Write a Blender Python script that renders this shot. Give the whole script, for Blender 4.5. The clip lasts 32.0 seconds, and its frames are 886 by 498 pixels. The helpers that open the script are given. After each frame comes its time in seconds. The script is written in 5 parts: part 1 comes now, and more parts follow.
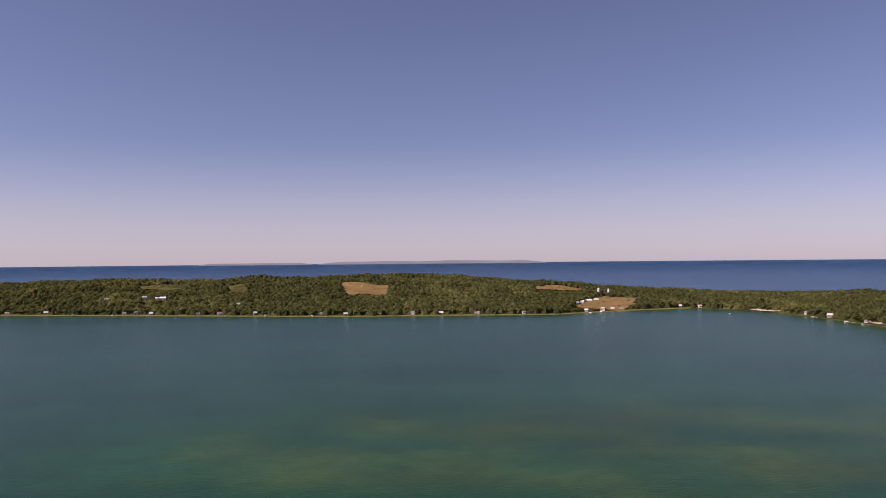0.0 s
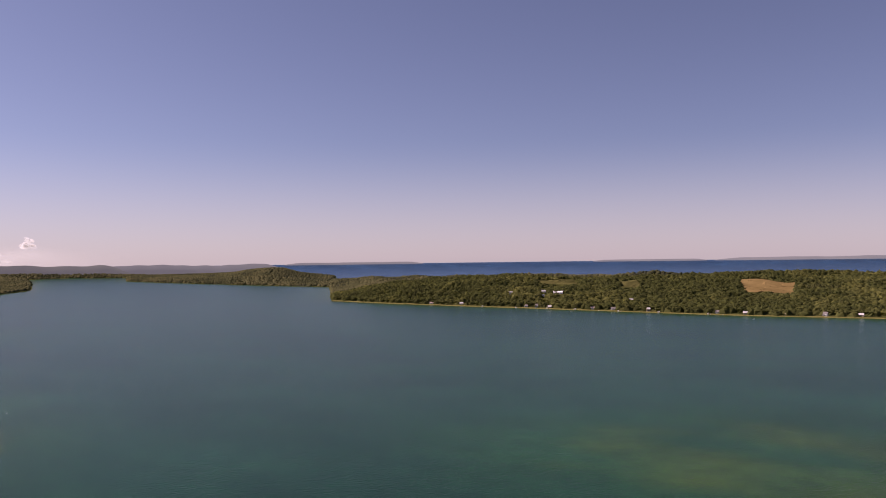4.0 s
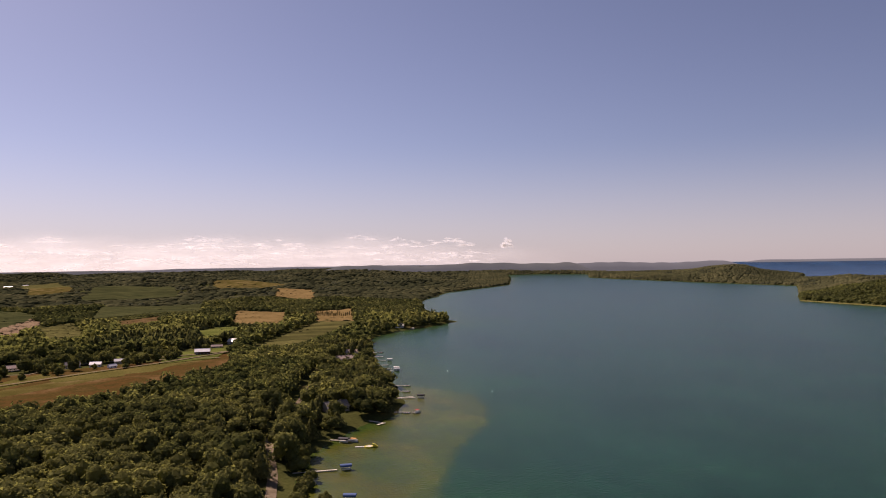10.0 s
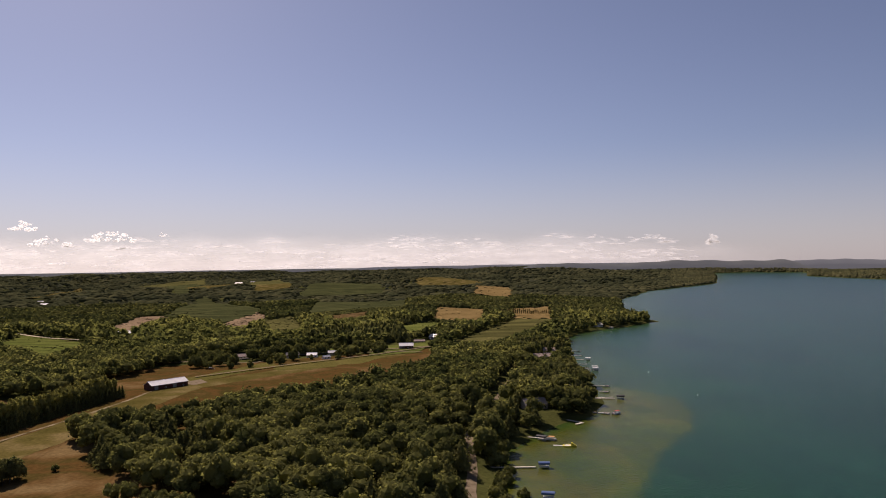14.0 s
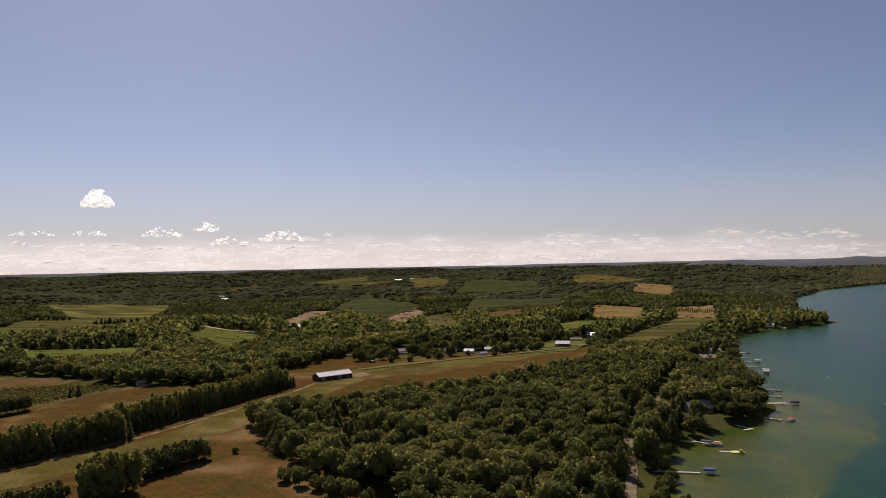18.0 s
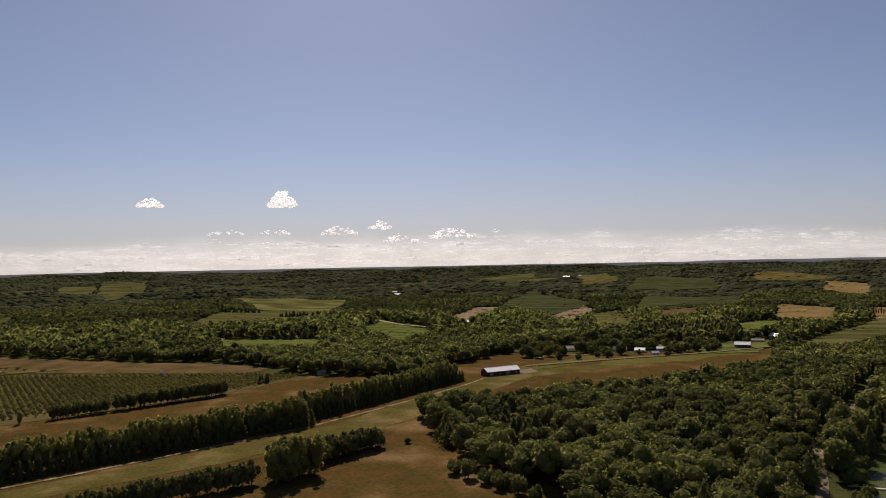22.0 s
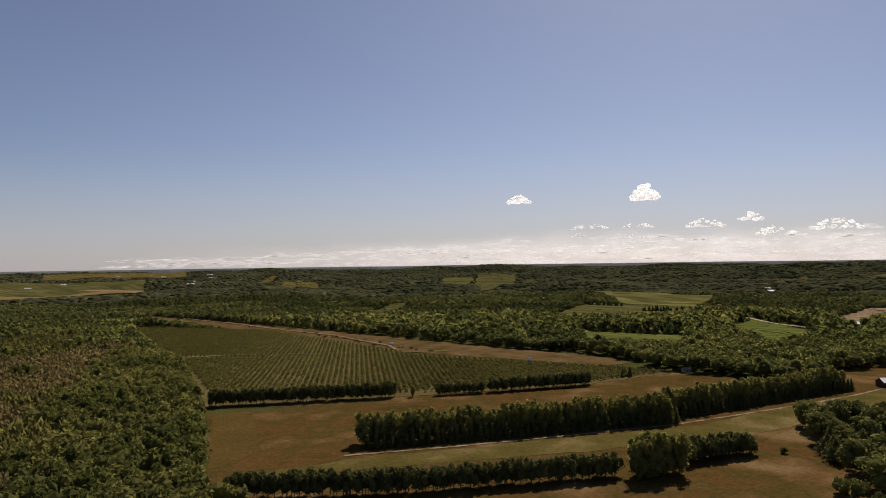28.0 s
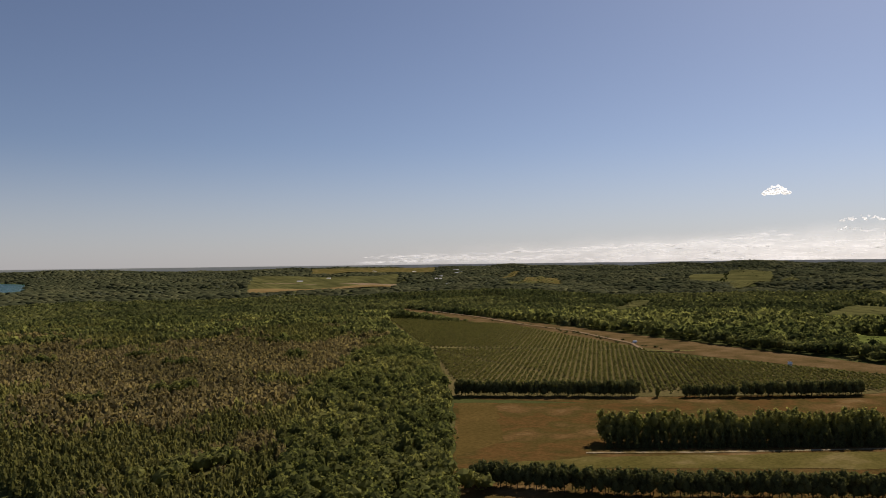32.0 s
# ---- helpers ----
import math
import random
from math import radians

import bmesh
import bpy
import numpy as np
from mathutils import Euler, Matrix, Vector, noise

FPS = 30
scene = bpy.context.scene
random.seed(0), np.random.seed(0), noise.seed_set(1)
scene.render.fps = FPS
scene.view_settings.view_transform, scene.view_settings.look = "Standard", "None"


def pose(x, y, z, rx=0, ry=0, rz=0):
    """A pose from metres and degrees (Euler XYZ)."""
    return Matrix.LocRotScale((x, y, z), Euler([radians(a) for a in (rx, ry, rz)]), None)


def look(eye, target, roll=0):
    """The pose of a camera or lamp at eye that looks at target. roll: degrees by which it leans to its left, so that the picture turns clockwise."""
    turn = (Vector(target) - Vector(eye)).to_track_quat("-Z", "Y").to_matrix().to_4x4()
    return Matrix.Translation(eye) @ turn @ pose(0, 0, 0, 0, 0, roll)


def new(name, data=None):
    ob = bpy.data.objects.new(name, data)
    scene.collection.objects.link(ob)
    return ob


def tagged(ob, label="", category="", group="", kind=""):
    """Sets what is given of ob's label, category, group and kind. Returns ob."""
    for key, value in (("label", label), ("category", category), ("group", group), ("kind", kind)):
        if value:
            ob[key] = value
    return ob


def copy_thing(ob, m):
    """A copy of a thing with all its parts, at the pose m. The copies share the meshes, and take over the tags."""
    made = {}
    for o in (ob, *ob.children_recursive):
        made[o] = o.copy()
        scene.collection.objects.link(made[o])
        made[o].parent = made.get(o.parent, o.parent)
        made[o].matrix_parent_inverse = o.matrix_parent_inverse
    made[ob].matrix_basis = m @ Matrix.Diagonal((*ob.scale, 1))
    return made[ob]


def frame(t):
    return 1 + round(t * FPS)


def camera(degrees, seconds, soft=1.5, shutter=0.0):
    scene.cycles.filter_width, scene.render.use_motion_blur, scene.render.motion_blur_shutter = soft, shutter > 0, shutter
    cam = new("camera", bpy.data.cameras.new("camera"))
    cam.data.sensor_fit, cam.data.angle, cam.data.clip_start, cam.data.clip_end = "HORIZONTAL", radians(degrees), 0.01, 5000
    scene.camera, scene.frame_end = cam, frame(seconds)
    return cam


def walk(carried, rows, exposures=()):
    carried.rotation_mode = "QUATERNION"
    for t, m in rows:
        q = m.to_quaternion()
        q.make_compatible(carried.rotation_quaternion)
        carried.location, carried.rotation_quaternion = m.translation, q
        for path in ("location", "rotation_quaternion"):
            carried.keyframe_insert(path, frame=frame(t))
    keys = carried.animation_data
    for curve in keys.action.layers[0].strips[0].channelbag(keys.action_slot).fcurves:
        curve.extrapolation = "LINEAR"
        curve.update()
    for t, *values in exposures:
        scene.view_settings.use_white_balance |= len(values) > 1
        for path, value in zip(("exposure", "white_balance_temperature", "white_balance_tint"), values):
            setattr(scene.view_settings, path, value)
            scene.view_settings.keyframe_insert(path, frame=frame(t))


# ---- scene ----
# ---- camera: a drone that hovers over the shore and turns to its left ----
EYE = 110.0
cam = camera(60, 32.0, soft=1.0)
PATH = (
    (0, 0.00, 0.83, -0.53), (0.5, 2.32, 0.81, -0.54), (1, 4.97, 0.81, -0.56), (1.5, 8.25, 0.78, -0.58),
    (2, 12.27, 0.76, -0.59), (2.5, 16.64, 0.76, -0.61), (3, 20.88, 0.77, -0.64), (3.5, 24.80, 0.79, -0.65),
    (4, 28.70, 0.83, -0.70), (4.5, 33.45, 0.88, -0.73), (6.5, 46.08, 0.94, -0.75), (7, 49.15, 0.98, -0.76),
    (7.5, 51.62, 1.01, -0.79), (8, 53.73, 1.03, -0.78), (8.5, 55.70, 1.04, -0.80), (9, 57.73, 1.04, -0.81),
    (9.5, 59.75, 1.05, -0.83), (10, 61.87, 1.06, -0.86), (10.5, 64.13, 1.06, -0.88), (11, 66.02, 1.06, -0.90),
    (11.5, 67.83, 1.07, -0.93), (12, 69.74, 1.08, -0.94), (12.5, 71.66, 1.09, -0.95), (13, 73.32, 1.11, -0.96),
    (13.5, 74.92, 1.11, -0.96), (14, 76.49, 1.13, -0.97), (14.5, 78.05, 1.13, -0.98), (16.5, 83.79, 1.13, -1.00),
    (17, 85.24, 1.13, -1.02), (17.5, 86.66, 1.13, -1.05), (18, 88.07, 1.12, -1.07), (18.5, 89.38, 1.12, -1.10),
    (19, 90.72, 1.11, -1.12), (19.5, 92.09, 1.10, -1.14), (20, 93.48, 1.08, -1.15), (20.5, 94.94, 1.09, -1.15),
    (21, 96.65, 1.08, -1.13), (21.5, 98.72, 1.08, -1.12), (22, 100.51, 1.09, -1.09), (22.5, 102.40, 1.09, -1.06),
    (23, 104.54, 1.09, -1.04), (23.5, 107.02, 1.09, -1.00), (24, 109.73, 1.09, -0.97), (24.5, 112.20, 1.09, -0.93),
    (25, 114.37, 1.09, -0.89), (25.5, 116.41, 1.08, -0.84), (27.5, 125.03, 1.06, -0.81), (28, 127.09, 1.04, -0.78),
    (28.5, 129.07, 1.02, -0.75), (29, 131.30, 1.01, -0.75), (29.5, 133.64, 0.99, -0.74), (30, 135.94, 0.98, -0.73),
    (30.5, 138.12, 0.97, -0.72), (31, 140.33, 0.96, -0.72), (31.5, 142.70, 0.96, -0.72), (32, 144.94, 0.95, -0.72),
)
walk(cam, [(t, pose(0, 0, EYE, 90 + tilt, 0, turn) @ pose(0, 0, 0, 0, 0, roll)) for t, turn, tilt, roll in PATH],
     exposures=((0, 0.45, 6750, 39), (2.5, 0.46, 7050, 43), (5, 0.46, 7100, 43), (9, 0.40, 7300, 38), (14, 0.18, 7100, 28), (20, 0.08, 6950, 21), (25, -0.01, 6850, 18), (29, 0.08, 6900, 19), (32, 0.17, 6750, 16)))

# ---- daylight ----
SUN_TURN, SUN_UP = 107.0, 42.0
world = bpy.data.worlds.new("world")
scene.world = world
world.use_nodes = True
wn, wl = world.node_tree.nodes, world.node_tree.links
wn.clear()
w_out = wn.new("ShaderNodeOutputWorld")
w_bg = wn.new("ShaderNodeBackground")
w_sky = wn.new("ShaderNodeTexSky")
w_sky.sky_type = "NISHITA"
w_sky.sun_disc = False
w_sky.sun_elevation, w_sky.sun_rotation = radians(SUN_UP), radians(-SUN_TURN)
w_sky.air_density, w_sky.dust_density, w_sky.ozone_density = 0.75, 0.5, 5.0
w_bg.inputs["Strength"].default_value = 0.063
w_haze = wn.new("ShaderNodeHueSaturation")
w_haze.inputs["Saturation"].default_value = 0.88
wl.new(w_sky.outputs[0], w_haze.inputs["Color"])
# pale haze all round, low over the horizon
w_dir, w_sep, w_fall = wn.new("ShaderNodeTexCoord"), wn.new("ShaderNodeSeparateXYZ"), wn.new("ShaderNodeMapRange")
w_fall.interpolation_type = "SMOOTHSTEP"
w_fall.inputs["From Min"].default_value, w_fall.inputs["From Max"].default_value = -0.02, 0.16
w_fall.inputs["To Min"].default_value, w_fall.inputs["To Max"].default_value = 0.58, 0.0
w_pale = wn.new("ShaderNodeMix")
w_pale.data_type = "RGBA"
w_pale.inputs[7].default_value = (7.0, 7.0, 7.2, 1)
wl.new(w_dir.outputs["Generated"], w_sep.inputs[0])
wl.new(w_sep.outputs["Z"], w_fall.inputs["Value"])
wl.new(w_fall.outputs[0], w_pale.inputs[0])
wl.new(w_haze.outputs[0], w_pale.inputs[6])
wl.new(w_pale.outputs[2], w_bg.inputs["Color"])
wl.new(w_bg.outputs[0], w_out.inputs["Surface"])

sun = new("sun", bpy.data.lights.new("sun", "SUN"))
sun.data.energy, sun.data.angle, sun.data.color = 4.9, radians(0.5), (1.0, 0.93, 0.82)
sun.matrix_world = look((-3000 * math.sin(radians(SUN_TURN)), 3000 * math.cos(radians(SUN_TURN)), 3000 * math.tan(radians(SUN_UP))), (0, 0, 0))


# ---- materials ----
def material(name, rough=0.9, metal=0.0, spec=0.3):
    m = bpy.data.materials.new(name)
    m.use_nodes = True
    b = m.node_tree.nodes["Principled BSDF"]
    b.inputs["Roughness"].default_value, b.inputs["Metallic"].default_value = rough, metal
    b.inputs["Specular IOR Level"].default_value = spec
    return m, m.node_tree.nodes, m.node_tree.links, b


def ramp(nodes, links, source, stops):
    r = nodes.new("ShaderNodeValToRGB")
    while len(r.color_ramp.elements) < len(stops):
        r.color_ramp.elements.new(0.5)
    for e, (at, c) in zip(r.color_ramp.elements, stops):
        e.position, e.color = at, (*c, 1)
    links.new(source, r.inputs[0])
    return r.outputs[0]


def noise_at(nodes, links, size, detail=4, stretch=(1, 1, 1), turn=0.0):
    c = nodes.new("ShaderNodeTexCoord")
    g = nodes.new("ShaderNodeNewGeometry")
    mp = nodes.new("ShaderNodeMapping")
    mp.inputs["Scale"].default_value = [s / size for s in stretch]
    mp.inputs["Rotation"].default_value = (0, 0, radians(turn))
    n = nodes.new("ShaderNodeTexNoise")
    n.inputs["Scale"].default_value, n.inputs["Detail"].default_value = 1.0, detail
    nodes.remove(c)
    links.new(g.outputs["Position"], mp.inputs["Vector"])
    links.new(mp.outputs[0], n.inputs["Vector"])
    return n.outputs["Fac"]


def mix(nodes, links, a, b, fac, mode="MIX"):
    m = nodes.new("ShaderNodeMix")
    m.data_type, m.blend_type = "RGBA", mode
    for s, v in ((m.inputs[6], a), (m.inputs[7], b), (m.inputs[0], fac)):
        if isinstance(v, (int, float)):
            s.default_value = v
        elif isinstance(v, tuple):
            s.default_value = (*v, 1)
        else:
            links.new(v, s)
    return m.outputs[2]


def bump(nodes, links, b, height, strength, distance=0.1):
    n = nodes.new("ShaderNodeBump")
    n.inputs["Strength"].default_value, n.inputs["Distance"].default_value = strength, distance
    links.new(height, n.inputs["Height"])
    links.new(n.outputs[0], b.inputs["Normal"])


def plain(name, colour, rough=0.8, vary=0.15, size=1.0, metal=0.0, spec=0.3):
    """Paint, boards, gravel: one colour with grain and stains at two sizes."""
    m, n, l, b = material(name, rough, metal, spec)
    lo, hi = tuple(c * (1 - vary) for c in colour), tuple(min(1, c * (1 + vary)) for c in colour)
    base = ramp(n, l, noise_at(n, l, size), ((0.3, lo), (0.7, hi)))
    l.new(mix(n, l, base, lo, noise_at(n, l, size * 7, 2), "MULTIPLY") if vary > 0.3 else base, b.inputs["Base Color"])
    return m


def field(name, stops, size=25.0, rows=0.0, turn=0.0, rough=0.95):
    """Open ground: patches of growth, fine grain, and rows where it is worked."""
    m, n, l, b = material(name, rough, 0, 0.0)
    c = ramp(n, l, noise_at(n, l, size, 6), stops)
    c = mix(n, l, c, ramp(n, l, noise_at(n, l, 2.2, 5), ((0.3, (0.7, 0.7, 0.7)), (0.7, (1.2, 1.2, 1.2)))), 0.8, "MULTIPLY")
    if rows:
        c = mix(n, l, c, ramp(n, l, noise_at(n, l, rows, 1, (1, 0.02, 1), turn), ((0.4, (0.6, 0.62, 0.6)), (0.6, (1.15, 1.15, 1.1)))), 0.8, "MULTIPLY")
    l.new(c, b.inputs["Base Color"])
    bump(n, l, b, noise_at(n, l, 1.2, 4), 0.5, 0.4)
    return m


def leafy(name, dark, light, through_light=0.42, speckle=0.38):
    """Leaves: a tone for each tree, light and dark leaves in its crown, and sunlight that shines through them."""
    m, n, l, b = material(name)
    a = n.new("ShaderNodeAttribute")
    a.attribute_name = "tone"
    o = n.new("ShaderNodeObjectInfo")
    add = n.new("ShaderNodeMath")
    add.operation, add.use_clamp = "MULTIPLY_ADD", True
    l.new(o.outputs["Random"], add.inputs[0])
    add.inputs[1].default_value = 0.35
    l.new(a.outputs["Fac"], add.inputs[2])
    c = ramp(n, l, add.outputs[0], ((0.1, dark), (0.6, tuple((p + q) / 2 for p, q in zip(dark, light))), (1.0, light)))
    g = n.new("ShaderNodeNewGeometry")
    c = mix(n, l, c, ramp(n, l, g.outputs["Random Per Island"], ((0.0, (1 - speckle, 1 - speckle, 1 - speckle)), (1.0, (1 + speckle * 0.9, 1 + speckle * 0.85, 1 + speckle * 0.65)))), 0.9, "MULTIPLY")
    d, t, x = n.new("ShaderNodeBsdfDiffuse"), n.new("ShaderNodeBsdfTranslucent"), n.new("ShaderNodeMixShader")
    l.new(c, d.inputs[0])
    l.new(mix(n, l, c, (1.12, 1.1, 0.82), 1.0, "MULTIPLY"), t.inputs[0])
    x.inputs[0].default_value = through_light
    l.new(d.outputs[0], x.inputs[1])
    l.new(t.outputs[0], x.inputs[2])
    l.new(x.outputs[0], n["Material Output"].inputs[0])
    n.remove(b)
    return m


M_LEAF = leafy("broad leaves", (0.064, 0.080, 0.031), (0.193, 0.198, 0.072), 0.58)
# far foliage: distance haze put into a greyer, low-contrast leaf colour
M_HAZYLEAF = leafy("haze-greyed distant leaves", (0.078, 0.087, 0.045), (0.168, 0.166, 0.082), 0.5, 0.16)
M_HAZYPINE = leafy("haze-greyed distant needles", (0.058, 0.068, 0.044), (0.112, 0.120, 0.070), 0.45, 0.16)
M_PINE = leafy("needles", (0.066, 0.078, 0.034), (0.150, 0.152, 0.062), 0.5)
M_DRY = leafy("thin dry crowns", (0.145, 0.122, 0.058), (0.265, 0.212, 0.100), 0.48, 0.25)
M_YOUNG = leafy("young olive needles", (0.120, 0.122, 0.042), (0.222, 0.208, 0.075), 0.5, 0.22)
M_POPLAR = leafy("poplar leaves", (0.100, 0.112, 0.038), (0.275, 0.265, 0.092), 0.55)
M_APPLE = leafy("orchard leaves", (0.095, 0.098, 0.033), (0.165, 0.158, 0.054))
M_BARK = plain("bark", (0.09, 0.07, 0.05), 0.95, 0.35, 0.6)
M_FLOOR = field("rough ground", ((0.3, (0.040, 0.045, 0.016)), (0.55, (0.065, 0.070, 0.022)), (0.75, (0.10, 0.085, 0.035))), 60)
M_GOLD = field("dry tall grass", ((0.32, (0.054, 0.043, 0.013)), (0.42, (0.096, 0.053, 0.018)), (0.50, (0.066, 0.049, 0.015)), (0.60, (0.112, 0.066, 0.025)), (0.70, (0.165, 0.112, 0.050))), 42)
M_MOWN = field("mown dry grass", ((0.35, (0.076, 0.065, 0.018)), (0.52, (0.102, 0.083, 0.026)), (0.68, (0.165, 0.126, 0.054))), 26)
M_SHORT = field("short olive grass", ((0.3, (0.070, 0.050, 0.015)), (0.7, (0.096, 0.064, 0.020))), 30)
M_STRIPE = field("mown yellow-green grass", ((0.3, (0.085, 0.080, 0.022)), (0.7, (0.125, 0.108, 0.034))), 25)
M_STUBBLE = field("golden stubble", ((0.3, (0.15, 0.105, 0.042)), (0.7, (0.22, 0.155, 0.066))), 40)
M_PASTURE = field("dull green pasture", ((0.3, (0.072, 0.072, 0.026)), (0.7, (0.114, 0.106, 0.040))), 60, 16, 70)
M_GROVE = field("dark orchard slope", ((0.3, (0.044, 0.052, 0.022)), (0.7, (0.070, 0.075, 0.031))), 50, 14, 35)
M_GREEN = field("green pasture", ((0.3, (0.080, 0.098, 0.024)), (0.7, (0.122, 0.136, 0.038))), 40, 12, 20)
M_STRIP = field("striped crop", ((0.3, (0.118, 0.118, 0.036)), (0.7, (0.172, 0.154, 0.058))), 60, 40, 60)
M_ORCH = field("orchard ground", ((0.3, (0.085, 0.072, 0.028)), (0.7, (0.125, 0.100, 0.042))), 40)
M_TAN = field("bare tan soil", ((0.3, (0.19, 0.135, 0.085)), (0.7, (0.26, 0.19, 0.12))), 50)
M_HEATH = field("brown heath", ((0.3, (0.066, 0.050, 0.019)), (0.5, (0.105, 0.070, 0.030)), (0.75, (0.15, 0.10, 0.050))), 20)
M_TRACK = field("pale worn track", ((0.35, (0.10, 0.08, 0.035)), (0.5, (0.17, 0.135, 0.075)), (0.65, (0.26, 0.21, 0.135))), 9)
M_GRAVEL = field("gravel road", ((0.3, (0.155, 0.122, 0.080)), (0.7, (0.215, 0.172, 0.118))), 6)
M_SAND = field("beach sand", ((0.3, (0.36, 0.30, 0.21)), (0.7, (0.48, 0.41, 0.30))), 10)

# lake and sea water, tinted by the depth over the bed and a little by distance
M_WATER, n, l, b = material("water", 0.24, 0, 0.045)
a = n.new("ShaderNodeAttribute")
a.attribute_name = "depth"
# weed and sand blur the line between the depths
blur = n.new("ShaderNodeMath")
blur.operation = "MULTIPLY_ADD"
l.new(ramp(n, l, noise_at(n, l, 45, 7, (1, 1.6, 1), 25), ((0.3, (0, 0, 0)), (0.7, (1, 1, 1)))), blur.inputs[0])
blur.inputs[1].default_value = 0.10
l.new(a.outputs["Fac"], blur.inputs[2])
c = ramp(n, l, blur.outputs[0], ((0.05, (0.076, 0.080, 0.011)), (0.11, (0.048, 0.073, 0.010)), (0.20, (0.028, 0.059, 0.014)), (0.5, (0.007, 0.045, 0.020)), (0.9, (0.005, 0.038, 0.027)), (1.0, (0.014, 0.048, 0.104))))
c = mix(n, l, c, ramp(n, l, noise_at(n, l, 14, 6, (1, 1, 1)), ((0.3, (0.82, 0.84, 0.84)), (0.7, (1.15, 1.14, 1.1)))), 0.8, "MULTIPLY")
c = mix(n, l, c, ramp(n, l, noise_at(n, l, 70, 5, (1, 1, 1)), ((0.3, (0.75, 0.78, 0.8)), (0.7, (1.25, 1.2, 1.15)))), 0.7, "MULTIPLY")
# wide lanes of calmer water, their darker sheen put into the colour
c = mix(n, l, c, ramp(n, l, noise_at(n, l, 300, 5, (1, 2.5, 1), -30), ((0.35, (0.72, 0.74, 0.76)), (0.65, (1.2, 1.18, 1.16)))), 0.8, "MULTIPLY")
l.new(c, b.inputs["Base Color"])
bump(n, l, b, noise_at(n, l, 3.0, 3, (1, 2.2, 1), 35), 0.6, 0.5)

# ---- the lie of the land ----
# near shore, far shore of the lake, then closed behind the drone
LAKE = ((-349, 107), (-395, 124), (-433, 143), (-484, 187), (-515, 234), (-560, 262), (-628, 285), (-732, 318), (-930, 390), (-1050, 440), (-1136, 515), (-1181, 600),
        (-1259, 698), (-1500, 760), (-1815, 907), (-2052, 1025), (-2475, 1344), (-2646, 1581), (-2832, 1842), (-3319, 2170),
        (-3667, 2370), (-3620, 2552), (-3396, 2735), (-3133, 2523), (-2562, 2516), (-1893, 2497), (-1306, 1733), (-1035, 1658),
        (-590, 1589), (-295, 1534), (-191, 1521), (224, 1528), (415, 1637), (540, 1681), (655, 1567), (677, 1290), (680, 1110),
        (900, 300), (900, -1500), (600, -2600), (60, -3300), (60, -1200), (-60, -200), (-240, 40))
LAKE_END = ((60, -3000), (-190, -3080), (-384, -3420), (-462, -4083), (-293, -4313), (300, -4313), (600, -2600))
SEA = ((2900, 600), (1150, 1950), (700, 2300), (200, 2750), (-600, 2850), (-1400, 2650), (-1800, 2900), (-2250, 3000), (-2450, 3300), (-2680, 3440), (-2900, 3336), (-3150, 3200), (-3420, 2900), (-3800, 3150), (-3600, 4900), (-2300, 7000), (6000, 6000), (6000, 500))


def to_edge(x, y, poly):
    """Distance to a polygon's edge, negative inside."""
    d2, inside = np.full(x.shape, 1e18), np.zeros(x.shape, bool)
    for (ax, ay), (bx, by) in zip(poly, poly[1:] + poly[:1]):
        ex, ey = bx - ax, by - ay
        s = np.clip(((x - ax) * ex + (y - ay) * ey) / (ex * ex + ey * ey), 0, 1)
        d2 = np.minimum(d2, (x - ax - s * ex) ** 2 + (y - ay - s * ey) ** 2)
        if ey:
            inside ^= ((ay > y) != (by > y)) & (x < (y - ay) * ex / ey + ax)
    return np.where(inside, -1, 1) * np.sqrt(d2)


def wobble(x, y, size, seed=0):
    """Smooth unevenness, about -1 to 1."""
    v = np.zeros(np.shape(x))
    g = np.random.default_rng(seed)
    for k in range(7):
        a, f, p = g.uniform(0, 6.28), 2 * math.pi / size * g.uniform(0.6, 1.7), g.uniform(0, 6.28)
        v = v + np.sin((x * math.cos(a) + y * math.sin(a)) * f + p)
    return v / 3.2


def dish(r):
    """The distance rises towards eye level, as far country does when seen within five kilometres."""
    r = np.maximum(r, 1e-3)
    q = np.clip((r - 2200) / 2700, 0, 0.99)
    return EYE * (1 - r / np.where(r > 2200, 2200 - 2700 * np.log(1 - q), np.maximum(r, 1e-9))) + 20 * np.clip((r - 4450) / 500, 0, 1) ** 2


def shore(x, y):
    d = np.minimum(np.minimum(to_edge(x, y, LAKE), to_edge(x, y, LAKE_END)), to_edge(x, y, SEA))
    return d + 2.5 * wobble(x, y, 60, 3) + 1.2 * wobble(x, y, 21, 4)


RISE_AT = (-40, -31.5, -29, -26, -20, -14, -9, -5, 0, 6, 12, 19, 25, 30, 34, 37)
RISE_TO = (2, 2, 12, 7, 4, 12, 22, 33, 39, 42, 39, 36, 40, 33, 20, 2)


def smooth(v, lo, hi):
    t = np.clip((v - lo) / (hi - lo), 0, 1)
    return t * t * (3 - 2 * t)


def bearing(x, y):
    return np.degrees(np.arctan2(-x, y))


